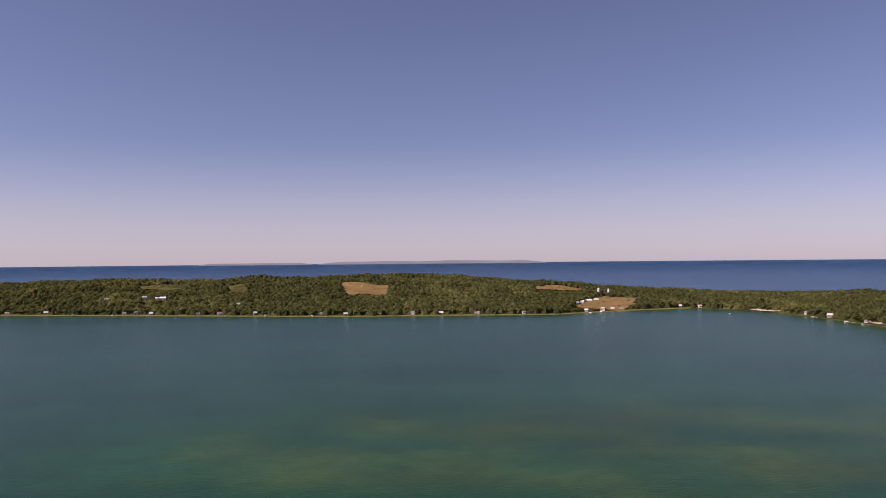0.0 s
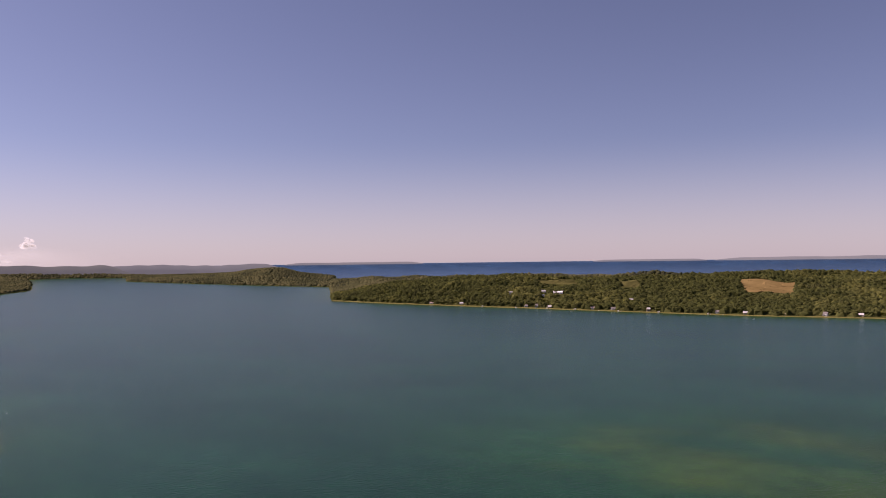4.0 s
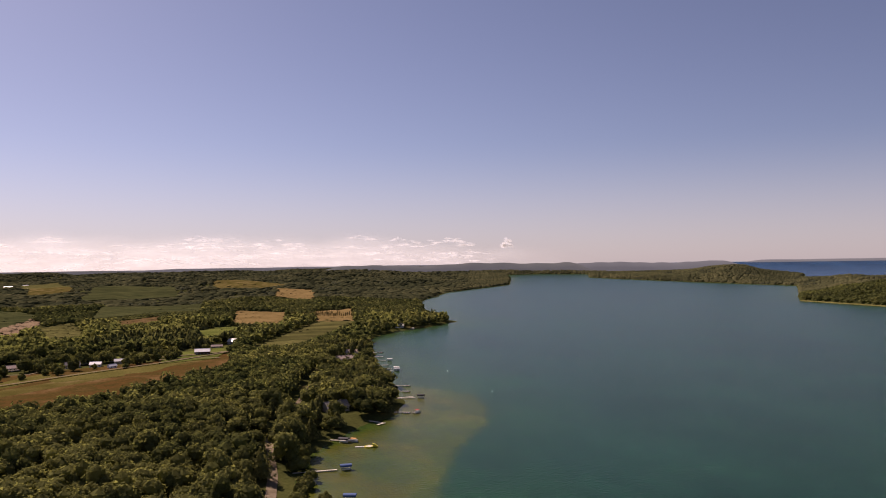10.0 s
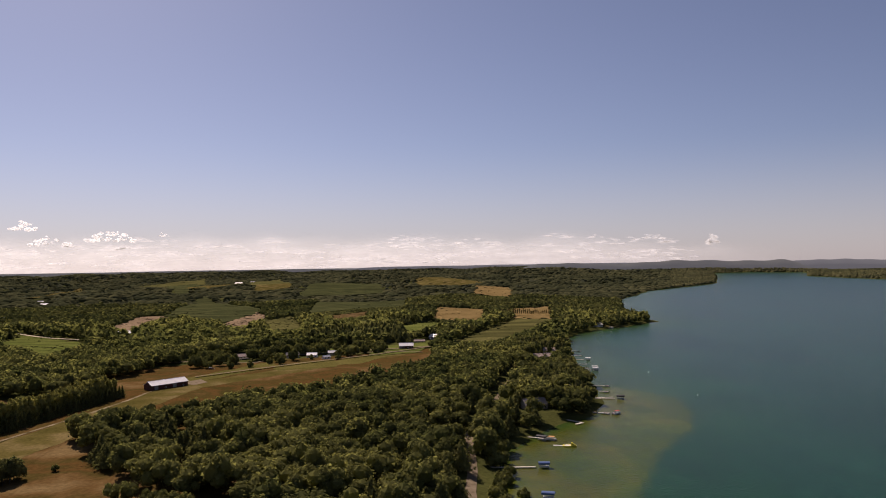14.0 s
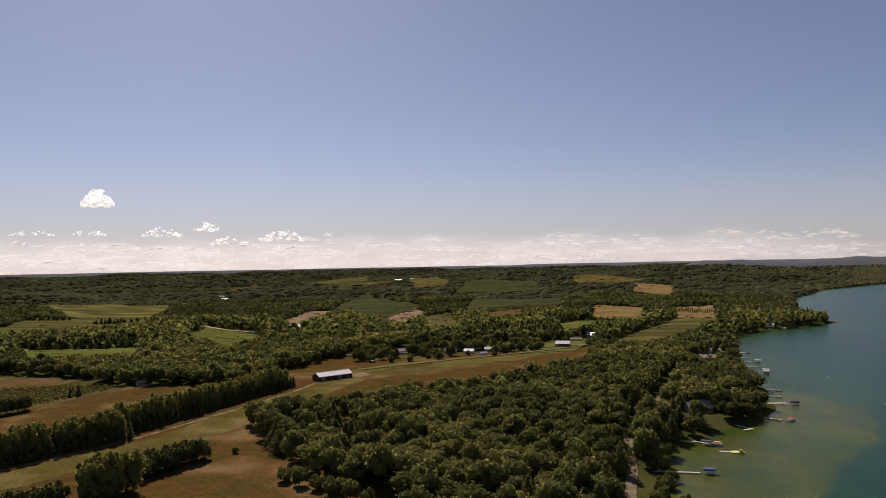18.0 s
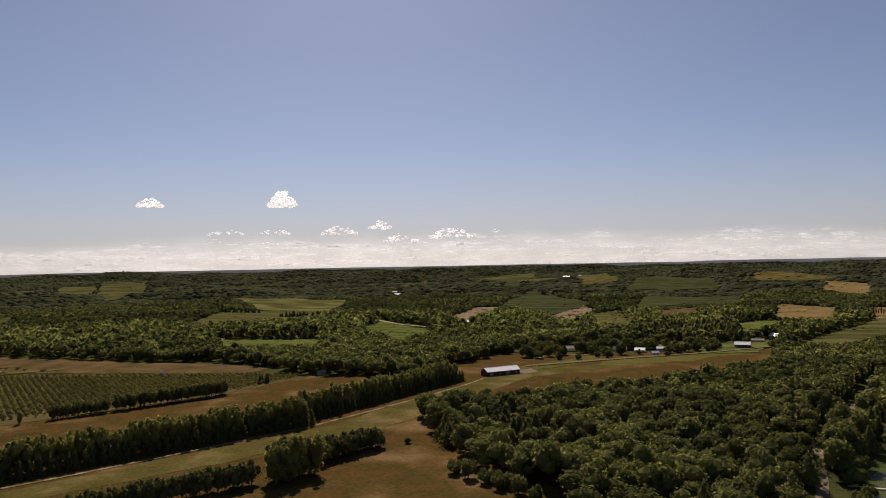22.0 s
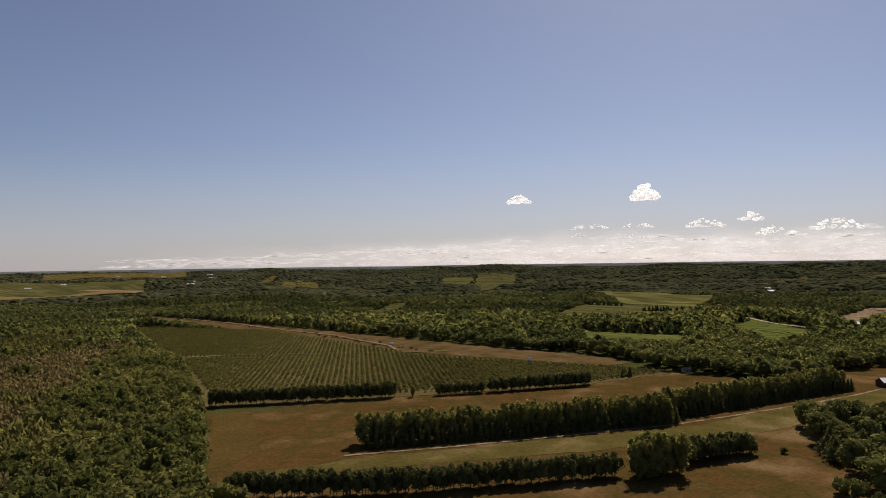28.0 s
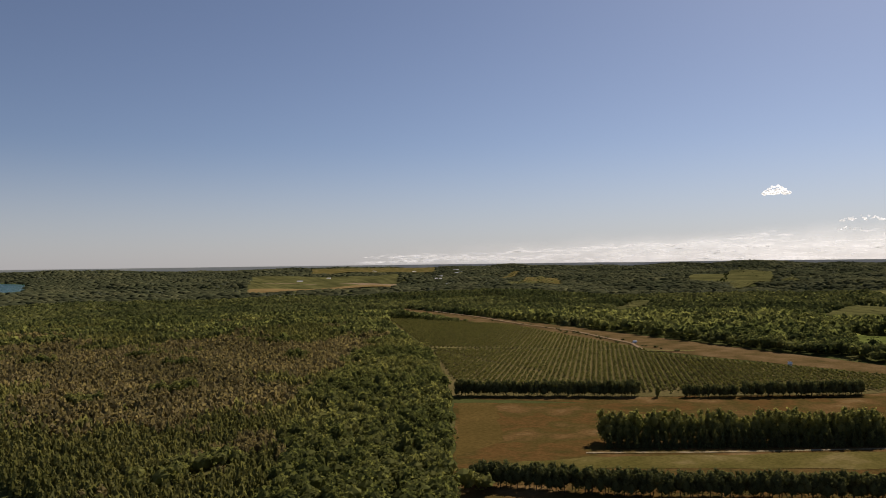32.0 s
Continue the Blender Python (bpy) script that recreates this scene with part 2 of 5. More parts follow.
def ground(x, y):
    x, y = np.asarray(x, float), np.asarray(y, float)
    r, d, az = np.hypot(x, y) + 1e-6, shore(x, y), bearing(x, y)
    land = np.clip(d * 0.16, -6, 3) + 3 * smooth(d, 20, 120)
    # wooded ridge between the lake and the sea
    spit = np.interp(az, RISE_AT, RISE_TO, 0, 0) * smooth(r, 1580, 2180) * (az < 38)
    spit = spit * (1 + 0.16 * wobble(x, y, 420, 5) + 0.13 * wobble(x, y, 170, 62)) * smooth(d, 0, 160)
    # hilly farmland that climbs towards the horizon
    inland = smooth(d, 60, 500) * ((az > 50) | (az < -60))
    farm = inland * np.maximum(0,  (smooth(r, 800, 2600) * (9 + 10 * wobble(x, y, 900, 6) + 5 * wobble(x, y, 380, 7)) + 11 * smooth(r, 2200, 3000) * wobble(x, y, 760, 19) + smooth(r, 3000, 4300) * (-5 + 8 * wobble(x, y, 1300, 8) + 4 * wobble(x, y, 520, 18))))
    # wooded headland across the lake
    head = 56 * np.exp(-((az - 41.3) / np.where(az > 41.3, 2.6, 1.9)) ** 2 - ((r - 3950) / 420) ** 2) + 5 * np.exp(-((az - 46.0) / 3.5) ** 2 - ((r - 4200) / 400) ** 2)
    far = 14 * smooth(r, 4250, 4650) * smooth(az, 50.5, 54) * (1 - smooth(az, 68, 80)) * (1 + 0.3 * wobble(x, y, 700, 9))
    z = dish(r) + land + np.where(d > 0, spit + farm + (head + far) * smooth(d, 0, 120), 0)
    # the far ridges end at about eye level
    top = EYE - 31 + 12 * smooth(az, 50, 54) * (1 - smooth(az, 60, 70)) + 9 * wobble(az * 100, az * 0, 1300, 14) + 5 * wobble(az * 100, az * 0, 420, 16) + 4 * wobble(x, y, 500, 15)
    return np.where((r > 2600) & (d > 0), -6 * np.logaddexp(-z / 6, -top / 6), z)


def mesh_from(name, verts, faces, mat, smooth_shade=False):
    """A mesh from arrays; all faces have the same number of corners."""
    verts, faces = np.asarray(verts, np.float32), np.asarray(faces, np.int32)
    me = bpy.data.meshes.new(name)
    me.vertices.add(len(verts))
    me.vertices.foreach_set("co", verts.ravel())
    k = faces.shape[1]
    me.loops.add(faces.size)
    me.loops.foreach_set("vertex_index", faces.ravel())
    me.polygons.add(len(faces))
    me.polygons.foreach_set("loop_start", np.arange(0, faces.size, k, dtype=np.int32))
    me.polygons.foreach_set("use_smooth", np.full(len(faces), smooth_shade))
    me.update(calc_edges=True)
    me.materials.append(mat)
    return me


def attribute(me, key, values):
    me.attributes.new(key, "FLOAT", "POINT").data.foreach_set("value", np.asarray(values, np.float32))


def grid_faces(nu, nv):
    i = (np.arange(nu - 1)[:, None] * nv + np.arange(nv - 1)[None, :]).ravel()
    return np.stack([i, i + 1, i + nv + 1, i + nv], 1)


def polar(azs, rs):
    a, r = np.meshgrid(np.radians(azs), rs, indexing="ij")
    return (-np.sin(a) * r).ravel(), (np.cos(a) * r).ravel()


AZS = np.concatenate([np.arange(-60, 195, 0.5), np.arange(195, 300.1, 3)])
RS = np.concatenate([[0.0, 60, 120, 180], np.geomspace(220, 4950, 185)])
gx, gy = polar(AZS, RS)
ground_mesh = mesh_from("ground", np.stack([gx, gy, ground(gx, gy)], 1), grid_faces(len(AZS), len(RS)), M_FLOOR, True)
tagged(new("ground", ground_mesh), "rough grassy ground that rolls away to wooded hills", "ground", kind="structure")

wr = np.hypot(gx, gy)
wd = -shore(gx, gy)
SHOAL = ((-335, 177), (-400, 225), (-447, 273), (-500, 305), (-552, 324), (-585, 318), (-628, 300), (-628, 285), (-515, 234), (-433, 143), (-349, 107), (-240, 40), (-60, -200), (60, -200), (-120, 60))
BANK = ((-330, 430), (-150, 620), (120, 700), (460, 640), (560, 400), (300, 180), (0, 240), (-200, 300))
depth = np.clip(wd / 150, 0, 1) * 0.62 + 0.12
depth = np.where(to_edge(gx, gy, BANK) < 0, depth - 0.41 * smooth(-to_edge(gx, gy, BANK), 0, 150) * (1 + 0.25 * wobble(gx, gy, 90, 12)), depth)
far_bank = smooth(-to_edge(gx, gy, ((180, 120), (150, 330), (330, 440), (560, 380), (500, 150))), 0, 90)
depth = depth * (1 - 0.6 * far_bank)
drop = to_edge(gx, gy, SHOAL)
depth = np.maximum(depth, 0.46 * smooth(drop, 0, 10) * (1 - smooth(drop, 50, 100)) * (wd > 12) * (1 - smooth(wr, 640, 700)))
shoal = smooth(-to_edge(gx, gy, SHOAL), -2, 4)
depth = depth * (1 - shoal) + shoal * np.clip(wd / 900, 0.0, 0.10)
# the lake's value also rises slightly with distance from the origin
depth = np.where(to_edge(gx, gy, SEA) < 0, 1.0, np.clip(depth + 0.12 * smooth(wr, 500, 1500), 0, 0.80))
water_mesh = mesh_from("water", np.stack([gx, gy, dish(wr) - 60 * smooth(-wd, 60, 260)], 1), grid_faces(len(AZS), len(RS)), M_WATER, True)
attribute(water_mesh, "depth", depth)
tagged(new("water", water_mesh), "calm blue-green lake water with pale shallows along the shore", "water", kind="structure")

# ---- fields and roads, laid on the ground ----
CLEARED = []


def patch(name, label, corners, mat, lift=0.5, category="field", open_ground=True, n=26, edge=1.6):
    (ax, ay), (bx, by), (cx, cy), (dx, dy) = corners
    u, v = np.meshgrid(np.linspace(0, 1, n), np.linspace(0, 1, n), indexing="ij")
    u, v = u.ravel(), v.ravel()
    x = (1 - u) * (1 - v) * ax + u * (1 - v) * bx + u * v * cx + (1 - u) * v * dx
    y = (1 - u) * (1 - v) * ay + u * (1 - v) * by + u * v * cy + (1 - u) * v * dy
    x, y = x + edge * wobble(x, y, 34, 51), y + edge * wobble(x, y, 30, 52)
    z = ground(x, y) + lift + np.clip(np.hypot(x, y) - 700, 0, None) * 0.001
    if open_ground:
        CLEARED.append(tuple(corners))
    return tagged(new(name, mesh_from(name, np.stack([x, y, z], 1), grid_faces(n, n), mat, True)), label, category, kind="structure")


def strip(name, label, points, width, mat, lift=0.9, category="road", clear=0.0):
    """A road or track along a line of points."""
    pts = [Vector(p) for p in points]
    line = []
    for p, q in zip(pts, pts[1:]):
        k = max(2, int((q - p).length / 12))
        line += [p.lerp(q, i / k) for i in range(k)]
    line.append(pts[-1])
    x, y = [], []
    for i, p in enumerate(line):
        d = (line[min(i + 1, len(line) - 1)] - line[max(i - 1, 0)]).normalized()
        for s in (-0.5, -0.17, 0.17, 0.5):
            x.append(p.x - d.y * s * width)
            y.append(p.y + d.x * s * width)
    x, y = np.array(x), np.array(y)
    z = ground(x, y) + lift + np.clip(np.hypot(x, y) - 700, 0, None) * 0.001
    if clear:
        for p, q in zip(pts, pts[1:]):
            d = (q - p).normalized() * clear / 2
            o = Vector((-d.y, d.x))
            CLEARED.append(tuple((w.x, w.y) for w in (p + o - d, q + o + d, q - o + d, p - o - d)))
    return tagged(new(name, mesh_from(name, np.stack([x, y, z], 1), grid_faces(len(line), 4), mat, True)), label, category, kind="structure")


patch("dry_meadow", "golden dry tall-grass meadow beside the landing strip", ((-331, -460), (-435, -372), (-258, -226), (-207, -288)), M_GOLD, 0.15)
patch("dry_meadow", "golden dry tall-grass meadow between two tree rows", ((-435, -372), (-576, -285), (-313, -140), (-258, -226)), M_GOLD, 0.19)
patch("dry_meadow", "golden dry tall-grass meadow beside the landing strip", ((-576, -285), (-690, -240), (-680, -92), (-313, -142)), M_GOLD, 0.23)
patch("dry_meadow", "reddish dry meadow between wood and barn", ((-530, -100), (-840, -100), (-925, 205), (-740, 160)), M_GOLD, 0.27, n=30)
patch("dry_meadow", "golden dry meadow in front of the wood", ((-200, -300), (-400, -190), (-700, -20), (-150, 10)), M_GOLD, 0.11, open_ground=False, n=30)
patch("dry_meadow", "dry grass along the orchard's edge", ((-340, -478), (-455, -402), (-590, -275), (-430, -370)), M_GOLD, 0.08, open_ground=False)
patch("dry_meadow", "dry grass along the orchard's edge", ((-455, -402), (-700, -330), (-690, -240), (-576, -280)), M_GOLD, 0.08, open_ground=False)
patch("dry_meadow", "dry grass around the long barn", ((-640, -180), (-830, -150), (-880, -60), (-680, -92)), M_GOLD, 0.08, open_ground=False)
patch("landing_strip", "pale mown grass landing strip along a tree row", ((-226, -314), (-296, -288), (-480, -165), (-455, -135)), M_MOWN, 0.34)
patch("mown_grass", "greener mown corner of the dry meadow", ((-333, -456), (-352, -440), (-285, -345), (-240, -333)), M_SHORT, 0.19)
patch("landing_strip", "pale mown grass landing strip along a tree row", ((-480, -165), (-720, -80), (-700, -50), (-455, -135)), M_MOWN, 0.34)
patch("landing_strip", "pale mown grass landing strip towards the farm", ((-720, -80), (-910, 175), (-890, 185), (-700, -50)), M_MOWN, 0.34)
patch("mown_grass", "yellow-green mown band beside the dry meadow", ((-752, -78), (-860, 9), (-825, 17), (-718, -67)), M_STRIPE, 0.36, open_ground=False)
patch("mown_grass", "yellow-green mown band beside the farm", ((-830, 12), (-862, 80), (-797, 77), (-785, 16)), M_STRIPE, 0.37, open_ground=False)
patch("mown_grass", "yellow-green mown band beside the farm", ((-808, 53), (-880, 107), (-884, 152), (-811, 105)), M_STRIPE, 0.38, open_ground=False)
patch("gravel_yard", "pale gravel yard round the long barn", ((-716, -58), (-736, -70), (-752, -54), (-730, -46)), M_GRAVEL, 0.40, "yard", edge=0.6)
strip("track", "pale worn grass track along the poplar row", ((-300, -296), (-345, -262), (-383, -236), (-434, -203), (-475, -177), (-527, -153), (-598, -122), (-649, -103), (-700, -88)), 2.8, M_TRACK, 0.42, "track")
strip("lane", "pale farm lane past the wood", ((-874, -61), (-868, -33), (-861, -4), (-880, 11)), 3.5, M_GRAVEL, 0.5, "lane")
strip("lane", "pale lane to the farm sheds", ((-911, 117), (-906, 149), (-888, 186)), 4, M_GRAVEL, 0.8, "lane")
patch("lawn", "bright green lawn around the farm sheds", ((-870, 117), (-965, 150), (-1010, 231), (-885, 180)), M_GREEN, 0.75)
patch("lawn", "green lawn behind the farmhouses", ((-905, 20), (-960, 10), (-965, 110), (-915, 110)), M_GREEN, 0.75)
patch("orchard_ground", "grassy ground of a young orchard", ((-509, -762), (-673, -589), (-700, -310), (-455, -392)), M_ORCH, 0.22)
patch("orchard_ground", "grassy ground of a young orchard", ((-345, -480), (-509, -762), (-455, -392), (-440, -400)), M_ORCH, 0.26)
patch("orchard_ground", "green orchard ground behind a grassy lane", ((-700, -1173), (-800, -960), (-698, -560), (-509, -770)), M_ORCH, 0.22)
patch("orchard_ground", "grassy ground at the orchard's end", ((-455, -392), (-705, -315), (-700, -255), (-590, -294)), M_ORCH, 0.30)
patch("heath", "brown heath between the orchard and the wood", ((-693, -590), (-760, -350), (-735, -318), (-703, -335)), M_HEATH, 0.12)
patch("heath", "brown heath strip along the wood", ((-861, -1501), (-850, -900), (-760, -350), (-693, -590)), M_HEATH, 0.14)
for corners, mat, label in (
        (((-1199, -356), (-1336, -362), (-1192, -234), (-1027, -256)), M_GREEN, "bright green pasture with a dark hedge line"),
        (((-1012, -513), (-1018, -363), (-968, -346), (-947, -480)), M_GREEN, "narrow green pasture in the woods"),
        (((-1501, -273), (-1725, -236), (-1661, -182), (-1359, -214)), M_TAN, "bare tan ploughed field"),
        (((-1806, -216), (-2464, -168), (-1877, 8), (-1511, -61)), M_GROVE, "dark green sloping orchard field"),
        (((-1412, -72), (-1769, -5), (-1579, 17), (-1344, -27)), M_TAN, "tan stubble field on a slope"),
        (((-1472, 6), (-1570, 67), (-1285, 68), (-1249, 18)), M_PASTURE, "green field with rows of shrubs"),
        (((-1435, 322), (-1640, 381), (-1594, 474), (-1356, 400)), M_STUBBLE, "golden stubble field among woods"),
        (((-1270, 227), (-1330, 299), (-1276, 306), (-1172, 226)), M_GREEN, "bright green pasture beside a hedge"),
        (((-982, 235), (-1366, 472), (-1298, 522), (-999, 315)), M_PASTURE, "light green orchard above the shore wood"),
        (((-1618, 546), (-1672, 651), (-1365, 538), (-1384, 467)), M_STUBBLE, "golden field behind a row of poplars"),
        (((-2283, 644), (-2648, 755), (-2533, 848), (-2123, 708)), M_STUBBLE, "pale yellow mown field among woods"),
        (((-2598, -1981), (-3168, -2379), (-3342, -2077), (-2825, -1743)), M_PASTURE, "pale green field with single trees"),
        (((-2650, -735), (-3479, -729), (-3161, -647), (-2601, -665)), M_MOWN, "pale strip field on a hillside"),
        (((-1835, -2255), (-2314, -2543), (-2132, -2265), (-1800, -2151)), M_PASTURE, "light green field in the woods"),
        (((-3113, -2177), (-3416, -2335), (-3380, -2122), (-2997, -1891)), M_PASTURE, "pale green hilltop field"),
        (((-1627, -798), (-1579, -552), (-1469, -536), (-1314, -733)), M_PASTURE, "brushy grass field in the valley"),
        (((-3962, -583), (-4376, -286), (-4039, -259), (-3733, -524)), M_PASTURE, "dull green hillside field"),
        (((-4024, -45), (-4136, 109), (-3503, 164), (-3531, -39)), M_PASTURE, "dull green field below a hilltop farm"),
        (((-3482, -358), (-3761, -246), (-3664, -116), (-3355, -265)), M_MOWN, "pale mown field on a far slope"),
        (((-2457, -3016), (-2720, -3202), (-2700, -3135), (-2402, -2908)), M_MOWN, "small pale field on a far slope"),
        (((-1275, -1176), (-1417, -1205), (-1395, -1154), (-1245, -1118)), M_PASTURE, "small grassy clearing in the woods"),
        (((-2034, -4288), (-2716, -3965), (-2637, -3849), (-1946, -4103)), M_MOWN, "long pale field under the far hills"),
        (((-2384, -1643), (-2929, -1712), (-2762, -1603), (-2254, -1531)), M_PASTURE, "narrow pale pasture in the woods"),
        (((-1541, 131), (-1599, 215), (-1520, 215), (-1467, 135)), M_HEATH, "small brown field beside a wood"),
        (((-845, 2110), (-751, 2190), (-665, 1975), (-744, 1905)), M_PASTURE, "pale clearing behind the shore woods"),
        (((-584, 2046), (-556, 2150), (-500, 1967), (-521, 1872)), M_PASTURE, "pale clearing behind the shore woods"),
        (((-230, 1850), (-290, 2130), (-150, 2130), (-140, 1880)), M_STUBBLE, "golden hillside field among woods"),
        (((-2639, 130), (-2839, 467), (-3238, 461), (-3390, 228)), M_GROVE, "wide dull green orchard slope beyond the woods"),
        (((-2802, -281), (-3341, -195), (-3946, -296), (-3723, -418)), M_GROVE, "dull green field strips on a far slope"),
        (((-3141, -23), (-3106, 132), (-3562, 130), (-3639, -7)), M_MOWN, "pale mown field on a far hill"),
        (((-3157, 653), (-3216, 955), (-3552, 1020), (-3423, 692)), M_MOWN, "pale field near the lake's far end"),
        (((-2066, -2386), (-2132, -2220), (-2270, -2391), (-2242, -2561)), M_MOWN, "small pale field in the far woods"),
        (((-1679, 95), (-1814, 342), (-2116, 403), (-2156, 168)), M_GROVE, "dull green orchard above the farm"),
        (((270, 1640), (390, 1880), (470, 1840), (371, 1590)), M_STUBBLE, "tan field with hedges above the lake"),
        (((231, 1990), (281, 2150), (403, 2150), (343, 2000)), M_STUBBLE, "pale field on the wooded ridge")):
    middle = sum(math.hypot(*p) for p in corners) / 4
    corners = tuple((px * 0.955, py * 0.955) if math.hypot(px, py) < middle and py < 1500 else (px, py) for px, py in corners)
    patch("farm_field", label, corners, mat, 1.2, edge=7)
hay_a, hay_b, hay_c, hay_d = Vector((-1660, -745)), Vector((-2240, -1105)), Vector((-1900, -600)), Vector((-1560, -540))
for i in range(7):
    quad = [hay_a.lerp(hay_b, i / 7), hay_a.lerp(hay_b, (i + 1) / 7), hay_d.lerp(hay_c, (i + 1) / 7), hay_d.lerp(hay_c, i / 7)]
    patch("farm_field", "yellow-green band of a mown hay field" if i % 2 else "dark green band of a mown hay field", tuple((p.x, p.y) for p in quad), M_STRIP if i % 2 == 0 else M_PASTURE, 1.2)
near_left, far_left, far_right, near_right = Vector((-900, -2395)), Vector((-1426, -3701)), Vector((-1931, -3117)), Vector((-1290, -2136))
for lo, hi, mat, label in ((0.0, 0.22, M_STUBBLE, "golden band of a wide farm field"), (0.22, 0.45, M_PASTURE, "green band of a wide farm field"), (0.45, 0.62, M_TAN, "tan band of a wide farm field"), (0.62, 1.0, M_PASTURE, "dull green band of a wide farm field")):
    quad = [near_left.lerp(far_left, lo), near_left.lerp(far_left, hi), near_right.lerp(far_right, hi), near_right.lerp(far_right, lo)]
    patch("farm_field", label, tuple((p.x, p.y) for p in quad), mat, 1.2)
strip("lane", "pale lane beside the green pasture", ((-1360, -380), (-1250, -300), (-1185, -225), (-1100, -190)), 6, M_SAND, 1.6, "lane", 8)
strip("road", "pale gravel road between the wood and the shore", ((-250, 70), (-300, 85), (-352, 96), (-391, 108), (-428, 117), (-464, 126), (-488, 137), (-500, 145)), 5.2, M_GRAVEL, 0.3, "road", 4)
strip("road", "shaded gravel road under tall trees", ((-500, 145), (-563, 174), (-650, 214), (-732, 254)), 3.6, M_GRAVEL, 0.3, "road", 11)

# ---- trees ----
rng = np.random.default_rng(11)
ICO_V = np.array([(0, 0, -1), (0.72, -0.53, -0.45), (-0.28, -0.85, -0.45), (-0.89, 0, -0.45), (-0.28, 0.85, -0.45), (0.72, 0.53, -0.45),
                  (0.28, -0.85, 0.45), (-0.72, -0.53, 0.45), (-0.72, 0.53, 0.45), (0.28, 0.85, 0.45), (0.89, 0, 0.45), (0, 0, 1)])
ICO_F = np.array([(0, 2, 1), (0, 1, 5), (0, 3, 2), (0, 4, 3), (0, 5, 4), (1, 2, 6), (2, 3, 7), (3, 4, 8), (4, 5, 9), (5, 1, 10),
                  (1, 6, 10), (2, 7, 6), (3, 8, 7), (4, 9, 8), (5, 10, 9), (6, 11, 10), (7, 11, 6), (8, 11, 7), (9, 11, 8), (10, 11, 9)])[:, ::-1]

OCT_V = np.array([(1, 0, 0), (0, 1, 0), (-1, 0, 0), (0, -1, 0), (0, 0, 1), (0, 0, -1)], float)
OCT_F = np.array([(0, 1, 4), (1, 2, 4), (2, 3, 4), (3, 0, 4)])


def sprays(points, normals, size, g):
    """A ragged triangle of leaves at each point, facing roughly along its normal."""
    k = len(points)
    nrm = normals + (0, 0, 0.25) + g.normal(0, 0.38, (k, 3))
    nrm /= np.linalg.norm(nrm, axis=1)[:, None]
    t = np.cross(nrm, g.normal(0, 1, (k, 3)))
    t /= np.linalg.norm(t, axis=1)[:, None] + 1e-9
    s = np.cross(nrm, t)
    size = size * g.uniform(0.6, 1.4, (k, 1))
    v = np.stack([points + t * size, points + (-0.5 * t + 0.8 * s) * size, points + (-0.5 * t - 0.8 * s) * size], 1).reshape(-1, 3)
    return v, np.arange(3 * k).reshape(-1, 3)


def join(chunks):
    vs, fs, at = [], [], 0
    for v, f in chunks:
        vs.append(v)
        fs.append(f + at)
        at += len(v)
    return np.concatenate(vs), np.concatenate(fs)


def broad_crown(g, leaves, lobes=11, core=True, low=0.25):
    """A broad crown of unit height and width: rounded lobes clothed in leaf sprays."""
    c = g.normal(0, 1, (lobes, 3))
    c /= np.linalg.norm(c, axis=1)[:, None]
    c = c * g.uniform(0.2, 0.30, (lobes, 1)) * (1, 1, 0.9) + (0, 0, 0.60)
    rad = g.uniform(0.17, 0.27, lobes)
    which = g.integers(0, lobes, leaves)
    d = g.normal(0, 1, (leaves, 3)) + (0, 0, 0.35)
    d /= np.linalg.norm(d, axis=1)[:, None]
    chunks = [sprays(c[which] + d * rad[which][:, None] * g.uniform(0.75, 1.12, (leaves, 1)), d, 1.22 / math.sqrt(leaves) * 0.75, g)]
    if core:
        for i in range(lobes if leaves > 150 else 1):
            chunks.append((ICO_V * rad[i] * 0.84 + c[i], ICO_F) if leaves > 150 else ((ICO_V * (0.36, 0.36, 0.32) * g.uniform(0.8, 1.1, (12, 1)) + (0, 0, 0.6), ICO_F) if leaves > 20 else (OCT_V * (0.42, 0.42, 0.38) * g.uniform(0.8, 1.15, (6, 1)) + (0, 0, 0.58), OCT_F)))
    return join(chunks)


def far_crown(g, leaves, peak=0.0):
    """A crown seen from far off: an uneven dome, with a few sprays that break its outline."""
    k = 5 if leaves else 4
    turn = 6.283 * (np.arange(k) / k)
    rings = []
    for r, z in ((0.52, -0.05), (0.36 - 0.18 * peak, 0.58)):
        a = turn + g.uniform(0, 1.2)
        w = r * g.uniform(0.8, 1.2, k)
        rings.append(np.stack([np.cos(a) * w, np.sin(a) * w, z * g.uniform(0.88, 1.1, k)], 1))
    v = np.concatenate(rings + [np.array([(0, 0, 0.97)])])
    f = []
    for i in range(k):
        j = (i + 1) % k
        f += [(i, j, k + j), (i, k + j, k + i), (k + i, k + j, 2 * k)]
    chunks = [(v, np.array(f))]
    if leaves:
        d = g.normal(0, 1, (leaves, 3)) * (1, 1, 0.6) + (0, 0, 0.5)
        d /= np.linalg.norm(d, axis=1)[:, None]
        chunks.append(sprays(d * (0.42, 0.42, 0.42) * g.uniform(0.9, 1.1, (leaves, 1)) + (0, 0, 0.52), d, 0.16, g))
    return join(chunks)


